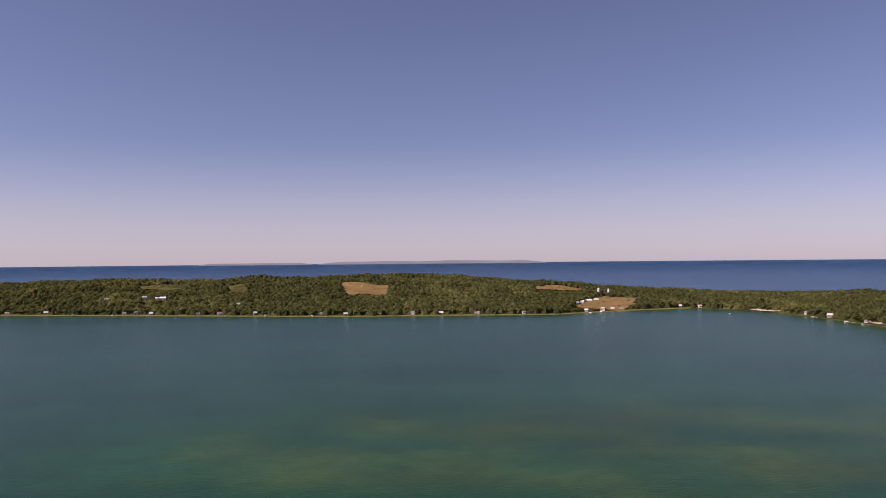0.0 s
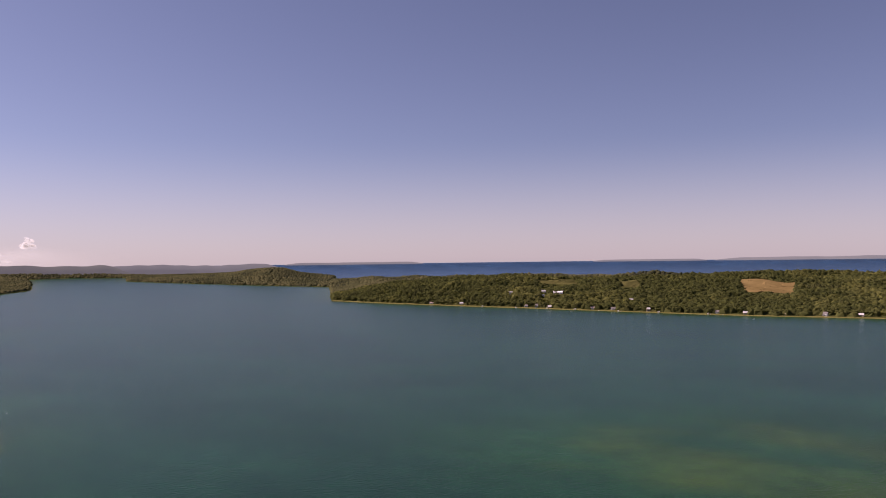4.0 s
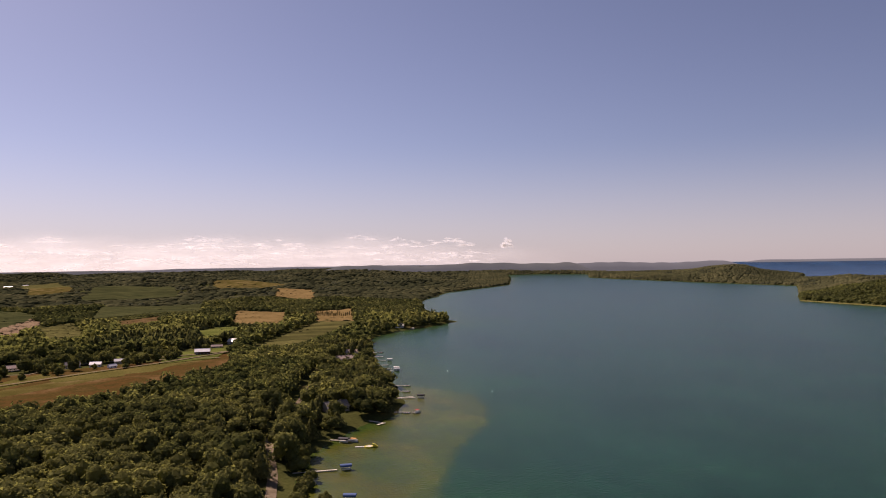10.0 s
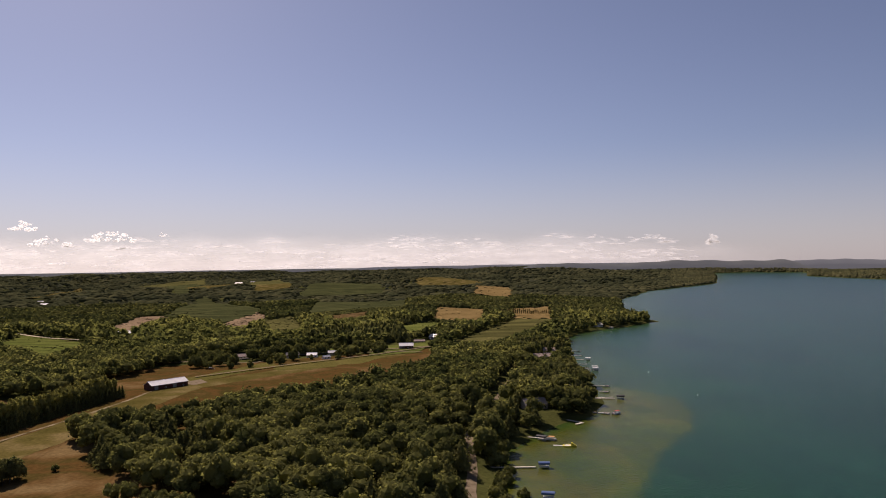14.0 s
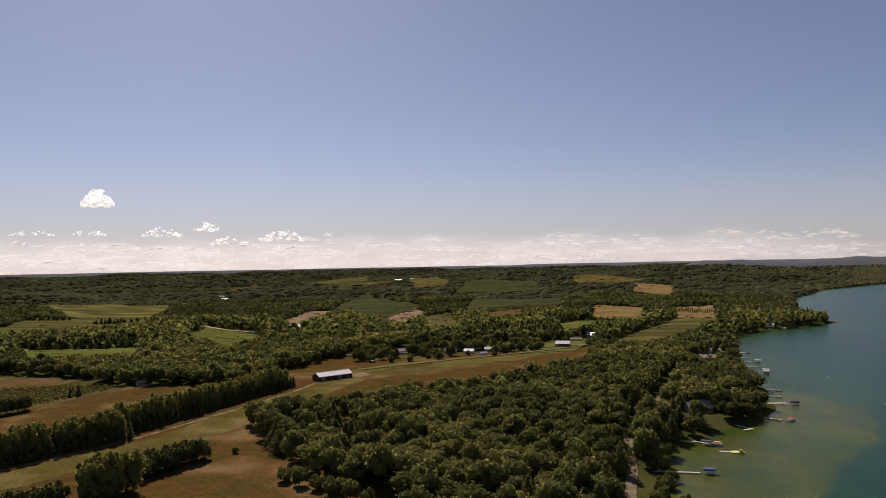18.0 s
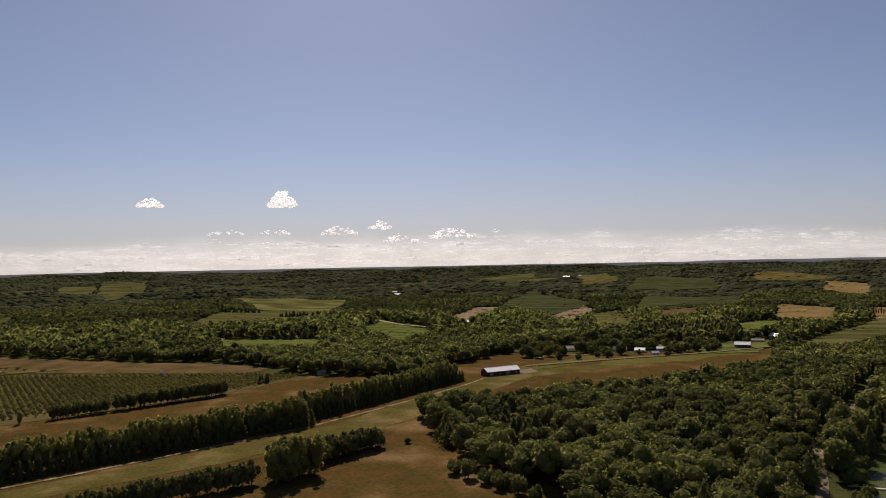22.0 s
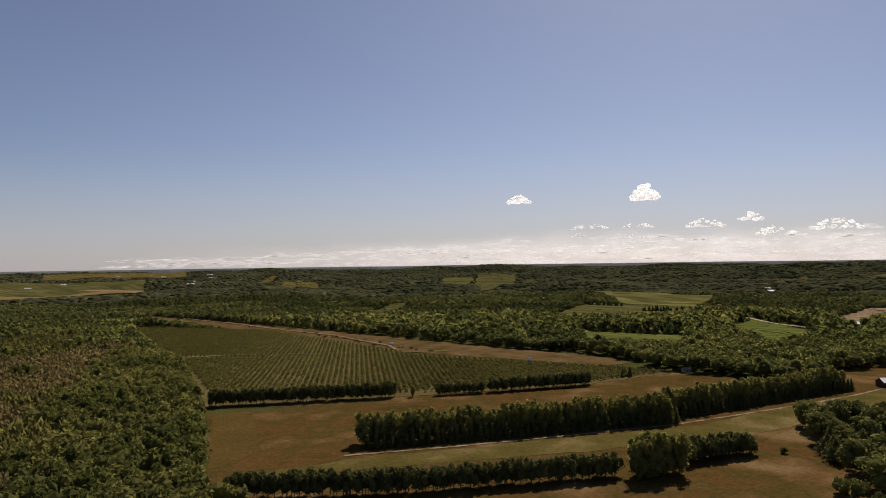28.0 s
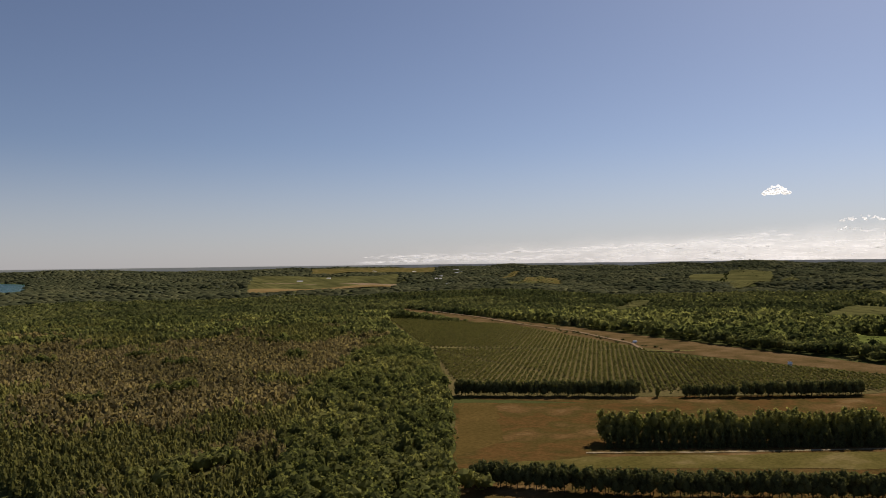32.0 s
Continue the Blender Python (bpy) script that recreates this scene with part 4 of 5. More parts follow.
# spacing, from, to, bearings, leaf sprays on a crown, shapes, height, width against spacing
# outer rings grow low and wide: few dark gaps, so they look hazed
RINGS = ((11.0, 240, 560, -36, 139, 450, 14, 15.0, 1.6), (10.0, 560, 1000, -36, 141, 120, 12, 14.5, 1.6),
         (4.4, 240, 520, 139, 182, 44, 10, 9.5, 1.5), (5.4, 520, 1000, 141, 182, 22, 8, 10.0, 1.4), (7.6, 240, 1000, 136, 182, 120, 10, 12.0, 1.45), (8.0, 1000, 1450, 139, 182, 16, 8, 12.0, 1.4),
         (12.0, 1000, 1450, -36, 139, 18, 10, 15.0, 1.35), (12.0, 1450, 2500, -36, 40, 8, 12, 11.0, 1.5), (12.0, 1450, 2150, 40, 182, 6, 12, 10.0, 1.5), (14.0, 2500, 4850, -36, 40, 0, 10, 8.0, 1.4), (14.0, 2150, 4850, 40, 60, 0, 10, 8.0, 1.4), (24.0, 2150, 4850, 60, 182, 0, 10, 7.5, 1.45))
for spacing, r0, r1, a0, a1, leaves, shapes, tall, wide in RINGS:
    x, y = scatter(spacing, r0, r1, a0, a1, int(r1 + a0))
    k = wooded(x, y)
    x, y = x[k], y[k]
    kind, low = stand(x, y), behind(x, y)
    if a0 > 135 and r1 <= 1000:
        kind = np.where((kind == 0) == (spacing > 7), kind, -1)
    for which, name, label, mat in KINDS:
        s = kind == which
        if not s.any():
            continue
        xy = np.stack([x[s], y[s]], 1)
        m = len(xy)
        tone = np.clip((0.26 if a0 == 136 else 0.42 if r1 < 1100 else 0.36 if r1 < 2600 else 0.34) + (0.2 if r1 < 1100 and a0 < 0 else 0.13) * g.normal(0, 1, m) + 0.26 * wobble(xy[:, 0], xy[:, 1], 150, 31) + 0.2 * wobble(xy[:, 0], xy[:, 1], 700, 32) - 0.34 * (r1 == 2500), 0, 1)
        h = tall * np.clip(g.normal(1, 0.15, m), 0.6, 1.4) * low[s]
        if r0 >= 1450:
            T = [far_crown(g, leaves, 0.8 if which == 1 else 0.0) for _ in range(shapes)]
            w = spacing * g.uniform(0.8, 1.3, m) * (wide if which != 1 else 1.0)
        elif which == 0:
            T = [broad_crown(g, leaves) for _ in range(shapes)]
            w = spacing * g.uniform(0.85, 1.2, m) * wide
        elif which == 2:
            T = [broad_crown(g, max(14, leaves * 2 // 3)) for _ in range(shapes)]
            w, h = spacing * g.uniform(0.85, 1.35, m), h * 0.85
        else:
            T = [pine_crown(g, leaves, 0.5) for _ in range(shapes)]
            w = spacing * g.uniform(0.95, 1.4, m)
            h = h * 0.92
        if which == 1 and a0 > 100:
            mat = M_YOUNG
        if which == 0 and a0 == 136:
            mat = M_POPLAR
        # the outermost rings take the foliage with haze in its colour
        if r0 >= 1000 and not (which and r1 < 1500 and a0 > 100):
            mat = {0: M_LEAF if r1 < 2600 else M_HAZYLEAF, 1: M_PINE if r1 < 2600 else M_HAZYPINE, 2: M_DRY if r1 < 2600 else M_HAZYLEAF}[which]
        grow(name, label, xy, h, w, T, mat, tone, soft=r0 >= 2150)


# ---- docks, lifts and boats along the near shore ----
def to_land(x, y):
    """The way from a place on the water to the nearest shore."""
    e = 4.0
    s = shore(np.array([x + e, x - e, x, x]), np.array([y, y, y + e, y - e]))
    d = Vector((s[0] - s[1], s[2] - s[3]))
    return d.normalized()


def dock(x, y, label, wide=1.5, ell=0.0):
    """A plank dock on steel posts, from its end at (x, y) back to the shore."""
    d = to_land(x, y)
    while x < -500 and float(shore(np.array([x]), np.array([y]))[0]) < -11.0:
        x, y = x + d.x, y + d.y
    length = 17.0 if x > -420 else 4.0
    while length < 40 and float(shore(np.array([x + d.x * length]), np.array([y + d.y * length]))[0]) < 3.0:
        length += 1.0
    top = thing("dock", label, "dock", "docks along the shore")
    for i in range(int(length / 1.2)):
        part("plank", box(bmesh.new(), i * 1.2 + 0.02, i * 1.2 + 1.18, -wide / 2, wide / 2, 0.55, 0.65), M_DECK, top)
    if ell:
        for i in range(int(ell / 1.2)):
            part("plank", box(bmesh.new(), 0, 1.8, wide / 2 + i * 1.2 + 0.02, wide / 2 + i * 1.2 + 1.18, 0.55, 0.65), M_DECK, top)
    for i in range(int(length / 3) + 1):
        for s in (-1, 1):
            part("post", rod(bmesh.new(), (i * 3 + 0.1, s * wide / 2, -3), (i * 3 + 0.1, s * wide / 2, 0.95), 0.06), M_STEEL, top)
    for s in (-1, 1):
        part("stringer", box(bmesh.new(), 0, length, s * (wide / 2 - 0.1) - 0.05, s * (wide / 2 - 0.1) + 0.05, 0.40, 0.55), M_STEEL, top)
    top.matrix_basis = pose(x, y, 0, 0, 0, math.degrees(math.atan2(d.y, d.x)))
    return Vector((x, y)), d


def boat_lift(x, y, turn, canvas, label, long=6.2, wide=3.0):
    """A shore station: four legs, a cradle, and a canvas canopy over the boat."""
    top = thing("boat_lift", label, "boat lift")
    for sx in (-1, 1):
        for sy in (-1, 1):
            part("leg", rod(bmesh.new(), (sx * long * 0.36, sy * wide / 2, -2.5), (sx * long * 0.36, sy * wide / 2, 2.6), 0.08), M_STEEL, top)
        part("cradle_beam", rod(bmesh.new(), (sx * long * 0.36, -wide / 2, 0.2), (sx * long * 0.36, wide / 2, 0.2), 0.08), M_STEEL, top)
    bm = bmesh.new()
    k = 8
    arch = [(math.cos(math.pi * i / k) * wide * 0.56, 2.5 + math.sin(math.pi * i / k) * 0.75) for i in range(k + 1)]
    outline = arch + [(-wide * 0.56, 2.0), (-wide * 0.54, 2.0)] + [(px * 0.97, pz - 0.06) for px, pz in reversed(arch)] + [(wide * 0.54, 2.0), (wide * 0.56, 2.0)]
    solid(bm, outline, -long / 2, long / 2)
    bm.transform(Matrix.Rotation(radians(90), 4, "Z"))
    part("canopy", bm, canvas, top)
    part("boat_hull", hull(long * 0.85, wide * 0.6), M_HULL, top)
    top.matrix_basis = pose(x, y, 0, 0, 0, turn)
    return top


def hull(long, wide):
    """A rounded hull with a pointed bow and an open cockpit."""
    bm = bmesh.new()
    rows = []
    for i in range(9):
        s = i / 8
        w = wide / 2 * min(1, 1.25 * math.sin(math.pi * (0.5 + 0.5 * s)) ** 0.7 + 0.02)
        x = -long / 2 + s * long
        rows.append([bm.verts.new((x, yy * w, zz + 0.25 * s * s)) for yy, zz in ((-1, 0.95), (-0.8, 0.35), (0, 0.1), (0.8, 0.35), (1, 0.95), (0.82, 0.95), (0.7, 0.5), (-0.7, 0.5), (-0.82, 0.95))])
    for p, q in zip(rows, rows[1:]):
        for i in range(9):
            bm.faces.new((p[i], p[(i + 1) % 9], q[(i + 1) % 9], q[i]))
    bm.faces.new(rows[0])
    bm.faces.new(rows[-1][::-1])
    bmesh.ops.recalc_face_normals(bm, faces=bm.faces)
    return bm


def motor_boat(x, y, turn, label, cover=None):
    top = thing("motor_boat", label, "boat", "boats by the docks")
    part("hull", hull(5.8, 2.2), M_HULL, top)
    part("windscreen", box(bmesh.new(), 0.3, 0.5, -0.8, 0.8, 0.95, 1.4), M_GLASS, top)
    part("seat", box(bmesh.new(), -1.2, -0.6, -0.7, 0.7, 0.5, 1.0, 0.08), M_REDCLOTH if cover is None else cover, top)
    part("outboard_motor", box(bmesh.new(), -3.3, -2.9, -0.25, 0.25, 0.3, 1.4, 0.08), M_BLACK, top)
    top.matrix_basis = pose(x, y, -0.15, 0, 0, turn)


def pontoon_boat(x, y, turn, label, canvas):
    top = thing("pontoon_boat", label, "boat", "boats by the docks")
    for s in (-1, 1):
        part("pontoon", rod(bmesh.new(), (-3.5, s * 0.9, 0.2), (3.5, s * 0.9, 0.2), 0.33, 10), M_STEEL, top)
        part("side_rail", box(bmesh.new(), -3.3, 3.3, s * 1.2 - 0.03, s * 1.2 + 0.03, 0.65, 1.4), M_HULL, top)
    part("deck", box(bmesh.new(), -3.5, 3.5, -1.25, 1.25, 0.52, 0.65), M_DECK, top)
    part("bench", box(bmesh.new(), -3.1, -1.2, -1.0, 1.0, 0.65, 1.1, 0.1), M_HULL, top)
    part("awning", box(bmesh.new(), -2.6, 1.4, -1.2, 1.2, 2.3, 2.4), canvas, top)
    for sx in (-2.4, 1.2):
        for s in (-1, 1):
            part("awning_pole", rod(bmesh.new(), (sx, s * 1.1, 0.65), (sx, s * 1.1, 2.3), 0.03, 6), M_STEEL, top)
    top.matrix_basis = pose(x, y, 0, 0, 0, turn)


DOCKS = ((-391, 143, "pale plank dock with a blue-covered boat lift", "blue", 0), (-452, 171, "short plank dock beside a pontoon boat", "orange", 0), (-487, 213, "white L-shaped plank dock", "", 6),
         (-513, 245, "plank dock with moored boats", "boats", 0), (-566, 276, "long plank dock with a black-covered lift", "black", 0), (-572, 283, "narrow pale plank dock in shallow water", "", 0), (-596, 287, "short plank dock with a small boat", "boat", 0),
         (-626, 298, "short plank dock with a white boat", "boat", 0), (-722, 325, "plank dock with a white-covered lift", "white", 0), (-734, 330, "plank dock with a white-covered lift", "white", 0), (-764, 340, "long plank dock in the bay", "", 0),
         (-800, 352, "plank dock with a covered lift", "white", 0), (-836, 368, "long plank dock in the bay", "", 0), (-878, 386, "long plank dock with a boat", "boat", 0), (-1160, 556, "plank dock below a boathouse", "white", 0))
for x, y, label, extra, ell in DOCKS:
    (x, y), d = dock(x, y, label, 1.5, ell)
    side, turn = Vector((-d.y, d.x)), math.degrees(math.atan2(d.y, d.x))
    c = Vector((x, y)) - d * 4.5
    if extra in ("blue", "black", "white"):
        boat_lift(c.x, c.y, turn, {"blue": M_BLUE, "black": M_BLACK, "white": M_WHITE}[extra], "boat lift with a %s canvas canopy in shallow water" % extra)
    if extra == "orange":
        p = Vector((x, y)) + side * 3.0
        boat_lift(p.x, p.y, turn, M_BLACK, "boat lift with a dark canopy beside a dock", 6.5)
        pontoon_boat(c.x, c.y, turn, "pontoon boat with an orange-tan awning at a dock", M_ORANGE)
    if extra == "boats":
        pontoon_boat(c.x, c.y, turn + 60, "white pontoon boat with a red awning at a dock", M_REDCLOTH)
        p = Vector((x, y)) + side * 2.4 + d * 3
        motor_boat(p.x, p.y, turn, "white motor boat moored at a dock")
    if extra == "boat":
        p = Vector((x, y)) + side * 2.2 + d * 2
        motor_boat(p.x, p.y, turn + 15, "white motor boat moored beside a dock")
boat_lift(-339, 130, 60, M_BLUE, "boat lift with a blue canvas canopy in shallow water")
for x, y, turn in ((-530, 1520, 10), (-170, 1440, 80), (560, 1500, 30), (690, 1240, 60)):
    motor_boat(x, y, turn, "small white motor boat lying on open water")

# docks and boats along the far shore
fd = np.random.default_rng(19)
for x, y in ((-778, 1615), (-690, 1608), (-614, 1604), (-545, 1592), (-496, 1587), (-445, 1573), (-402, 1560), (-355, 1543), (-257, 1520), (-236, 1522), (300, 1555), (325, 1572), (655, 1500), (664, 1377), (670, 1275), (672, 1225)):
    while float(shore(np.array([x]), np.array([y]))[0]) > -7:
        x, y = x * 0.997, y * 0.997
    (x, y), d = dock(x, y, "short pale plank dock on the far shore", 2.2)
    turn = math.degrees(math.atan2(d.y, d.x))
    side = Vector((-d.y, d.x))
    p = Vector((x, y)) + side * 3 - d * 1
    if fd.uniform() < 0.45:
        boat_lift(p.x, p.y, turn, M_WHITE, "boat lift with a white canvas canopy on the far shore")
    elif fd.uniform() < 0.7:
        pontoon_boat(p.x, p.y, turn + 20, "white pontoon boat with a pale awning at a far dock", M_WHITE)

# yellow inflatable raft with its white mat
raft = thing("swim_raft", "yellow inflatable swim raft with a white mat", "raft")
bm = bmesh.new()
ring = [[bm.verts.new((math.cos(6.283 * i / 20) * (2.4 + 0.5 * math.cos(6.283 * j / 8)), math.sin(6.283 * i / 20) * (2.4 + 0.5 * math.cos(6.283 * j / 8)), 0.35 + 0.5 * math.sin(6.283 * j / 8))) for j in range(8)] for i in range(20)]
for i in range(20):
    for j in range(8):
        bm.faces.new((ring[i][j], ring[(i + 1) % 20][j], ring[(i + 1) % 20][(j + 1) % 8], ring[i][(j + 1) % 8]))
part("ring_tube", bm, M_YELLOW, raft)
bm = bmesh.new()
bmesh.ops.create_cone(bm, cap_ends=True, segments=20, radius1=2.1, radius2=2.1, depth=0.08, matrix=Matrix.Translation((0, 0, 0.55)))
part("bounce_bed", bm, M_HULL, raft)
part("slide", solid(bmesh.new(), [(2.2, 0.1), (5.4, 0.0), (5.4, 0.5), (3.0, 2.2), (2.2, 2.2)], -0.8, 0.8), M_YELLOW, raft)
part("mat", box(bmesh.new(), -8.5, -2.8, -0.9, 0.9, 0.0, 0.35, 0.12), M_HULL, raft)
raft.matrix_basis = pose(-431, 178, 0, 0, 0, 62)
for x, y in ((-690, 372), (-560, 345)):
    buoy = thing("buoy", "small white mooring buoy", "buoy")
    bm = bmesh.new()
    bmesh.ops.create_uvsphere(bm, u_segments=12, v_segments=8, radius=0.5)
    part("float", bm, M_HULL, buoy)
    part("ring", rod(bmesh.new(), (0, 0, 0.45), (0, 0, 0.75), 0.08), M_STEEL, buoy)
    buoy.matrix_basis = pose(x, y, 0.1)

# ---- single trees in rows and clumps beside the landing strip ----
tg = np.random.default_rng(77)


def tree_kind(name, label, crown, mat, height, trunk_r, group):
    """One tree: a tapered trunk with limbs, and a crown."""
    top = thing(name, label, "tree", group)
    v, f = trunk_mesh(tg, height * 0.95, trunk_r)
    t = new("trunk", mesh_from("trunk", v, f, M_BARK))
    v, f = crown
    me = mesh_from("crown", v, f, mat)
    attribute(me, "tone", np.full(len(v), 0.5))
    c = new("crown", me)
    t.parent = c.parent = top
    return top


def poplar_crown(g, leaves, h, w, low=0.14):
    """An upright ragged crown on rising limbs."""
    lobes = 11
    z = np.linspace(low, 0.92, lobes)
    c = np.stack([g.normal(0, 0.16, lobes) * w, g.normal(0, 0.16, lobes) * w, z * h], 1)
    rad = w * 0.40 * np.sin(np.pi * (0.2 + 0.72 * (z - 0.2) / 0.8)) * g.uniform(0.8, 1.15, lobes)
    which = g.integers(0, lobes, leaves)
    d = g.normal(0, 1, (leaves, 3))
    d /= np.linalg.norm(d, axis=1)[:, None]
    chunks = [sprays(c[which] + d * rad[which][:, None] * (1, 1, 1.5) * g.uniform(0.7, 1.15, (leaves, 1)), d, 0.55, g)]
    chunks += [(ICO_V * rad[i] * (0.72, 0.72, 1.1) + c[i], ICO_F) for i in range(lobes)]
    return join(chunks)


def scaled(tmpl, w, h):
    return tmpl[0] * (w, w, h), tmpl[1]


def lowered(tmpl, by):
    return tmpl[0] - (0, 0, by), tmpl[1]


POPLARS = [tree_kind("poplar_tree", "tall olive-green poplar in a dense shelter row", poplar_crown(tg, 520, 17, 8.5), M_POPLAR, 17, 0.28, "shelter row of poplars") for _ in range(4)]
SPRUCES = [tree_kind("spruce_tree", "dark green young spruce at a shelter row's foot", scaled(pine_crown(tg, 320, 0.5, 0.04), 6.0, 10.5), M_PINE, 10, 0.2, "spruces along the shelter row") for _ in range(3)]
PINES = [tree_kind("pine_tree", "dark pine with a bare trunk in a planted row", poplar_crown(tg, 300, 11.5, 6.4, 0.42), M_PINE, 12, 0.22, "planted rows of pines") for _ in range(4)]
OAKS = [tree_kind("broadleaf_tree", "round-crowned broadleaf tree standing in the open", lowered(scaled(broad_crown(tg, 650, 12), 13, 13.5), 2.9), M_LEAF, 12, 0.35, "single trees in the meadows") for _ in range(4)]
used = set()


def plant(kinds, x, y, size):
    k = int(tg.integers(0, len(kinds)))
    m = pose(x, y, at_ground(x, y), 0, 0, float(tg.uniform(0, 360)))
    if kinds[k].name not in used:
        used.add(kinds[k].name)
        ob = kinds[k]
    else:
        ob = copy_thing(kinds[k], m)
    ob.matrix_basis = m @ Matrix.Diagonal((size * float(tg.uniform(0.9, 1.1)), size * float(tg.uniform(0.9, 1.1)), size, 1))


def row(kinds, a, b, step, lines, gap, low, high):
    a, b = Vector(a), Vector(b)
    d = (b - a).normalized()
    o = Vector((-d.y, d.x))
    for i in range(int((b - a).length / step) + 1):
        for j in range(lines):
            p = a + d * (i * step + (j % 2) * step / 2 + float(tg.uniform(-0.8, 0.8))) + o * (j * gap + float(tg.uniform(-0.6, 0.6)))
            plant(kinds, p.x, p.y, float(tg.uniform(low, high)))


row(POPLARS, (-476, -186), (-324, -302), 5.0, 2, -5.0, 0.85, 1.12)
row(SPRUCES, (-478, -178), (-318, -296), 4.4, 1, 4.0, 0.8, 1.1)
row(POPLARS, (-672, -116), (-500, -188), 5.0, 2, -5.0, 0.85, 1.12)
row(SPRUCES, (-672, -110), (-498, -181), 4.4, 1, 4.0, 0.8, 1.1)
row(PINES, (-215, -284), (-262, -226), 4.2, 2, 4.5, 0.85, 1.05)
row(PINES, (-262, -226), (-345, -156), 4.2, 2, 4.5, 0.85, 1.05)
row(PINES, (-350, -480), (-454, -390), 4.6, 2, 4.5, 0.85, 1.1)
row(PINES, (-478, -369), (-508, -345), 3.6, 2, 3.5, 0.65, 0.85)
row(PINES, (-513, -341), (-588, -292), 4.2, 2, 4.0, 0.8, 1.0)
for x, y, s in ((-463, -382, 0.5), (-347, -147, 1.15), (-353, -142, 1.25), (-359, -140, 1.2), (-366, -135, 1.2), (-352, -150, 1.1), (-362, -146, 1.15), (-356, -147, 1.2), (-357, -151, 1.0), (-365, -141, 1.1), (-369, -139, 1.0), (-349, -143, 1.0)):
    plant(POPLARS, x, y, s)
for x, y, s in ((-645, -288, 0.9), (-649, -283, 1.0), (-652, -289, 0.8)):
    plant(SPRUCES, x, y, s)
row(PINES, (-386, -138), (-428, -115), 4.0, 3, 4.0, 0.8, 1.05)
for x, y, s in ((-436, -104, 0.4), (-880, 98, 1.1), (-895, 108, 1.0), (-872, 25, 0.8), (-880, 15, 0.9), (-850, -60, 0.9),
                (-862, -45, 0.8), (-875, -35, 1.0), (-940, 150, 0.8), (-985, 190, 0.9), (-845, 10, 0.7), (-905, 120, 1.2), (-870, 55, 0.6), (-930, 30, 1.1), (-940, 60, 1.1), (-925, 5, 1.0), (-345, 120, 0.6), (-366, 118, 0.75),
                (-352, 112, 0.6), (-330, 106, 0.7), (-316, 100, 0.8), (-378, 124, 0.7), (-322, 97, 0.6), (-308, 93, 0.75), (-338, 104, 0.75), (-345, 106, 0.5), (-360, 112, 0.55), (-372, 117, 0.5), (-398, 122, 0.9), (-404, 128, 0.8), (-300, 88, 0.8),
                (-420, 134, 0.9), (-428, 130, 1.0), (-376, -66, 0.8), (-368, -58, 0.9), (-361, -48, 0.8), (-354, -40, 0.9), (-346, -32, 0.8), (-338, -24, 0.7), (-860, 20, 1.1), (-866, 36, 1.2), (-872, 5, 1.2), (-884, -8, 1.3), (-860, -28, 1.1), (-848, -42, 1.2), (-840, -66, 1.3), (-832, -52, 1.0), (-910, 140, 1.0), (-902, 132, 0.9),
                (-878, 88, 1.0), (-898, 98, 1.3), (-858, 84, 0.6), (-820, -30, 0.8), (-826, -10, 0.7), (-838, 22, 0.8), (-912, 14, 1.2), (-918, 46, 1.3), (-920, 70, 1.2), (-925, 92, 1.3)):
    plant(OAKS, x, y, s)

fg = np.random.default_rng(41)
for x, y in zip(fg.uniform(-985, -835, 150), fg.uniform(-75, 150, 150)):
    # behind the yards and lanes, in ragged groups
    if wobble(x, y, 55, 43) > -0.1 and x < -868 - 0.25 * (y + 60) + 12 * math.sin(y / 11) and not any(math.hypot(x - hx, y - hy) < 15 for hx, hy in ((-897, 36), (-890, 58), (-905, 84), (-868, 72), (-905, -20), (-960, -8), (-935, 176))):
        plant(OAKS, float(x), float(y), float(fg.uniform(0.7, 1.25)))

# ---- orchard trees in rows ----
og = np.random.default_rng(9)
ox, oy = [], []
u, v = Vector((-0.725, -0.688)), Vector((-0.688, 0.725))
for i in range(-70, 260):
    for j in range(-105, 66):
        p = Vector((-430, -430)) + u * (i * 3.4) + v * (j * 5.0)
        ox.append(p.x + og.uniform(-0.5, 0.5))
        oy.append(p.y + og.uniform(-0.5, 0.5))
ox, oy = np.array(ox), np.array(oy)
k = np.zeros(len(ox), bool)
for q in (((-509, -756), (-673, -585), (-696, -316), (-462, -402)), ((-370, -510), (-509, -756), (-462, -402), (-445, -415)), ((-700, -1173), (-800, -960), (-690, -575), (-515, -775)), ((-462, -400), (-700, -318), (-695, -262), (-592, -300))):
    k |= inside(ox, oy, q, -3)
oxy = np.stack([ox[k], oy[k]], 1)
m = len(oxy)
grow("orchard_trees", "rows of small light green orchard trees", oxy, og.uniform(2.4, 3.4, m), og.uniform(3.0, 4.4, m), [broad_crown(og, 14, 5) for _ in range(6)], M_APPLE, og.uniform(0.4, 1.0, m))

# a farm wagon left on the meadow's edge
wagon = thing("farm_wagon", "small red farm wagon with a white load", "wagon")
part("bed", box(bmesh.new(), -2.6, 2.6, -1.1, 1.1, 0.9, 1.15), M_RED, wagon)
for s in (-1, 1):
    part("side_board", box(bmesh.new(), -2.6, 2.6, s * 1.1 - 0.05, s * 1.1 + 0.05, 1.15, 1.8), M_RED, wagon)
    for wx in (-1.7, 1.7):
        part("wheel", rod(bmesh.new(), (wx, s * 0.95, 0.5), (wx, s * 1.2, 0.5), 0.5, 14), M_BLACK, wagon)
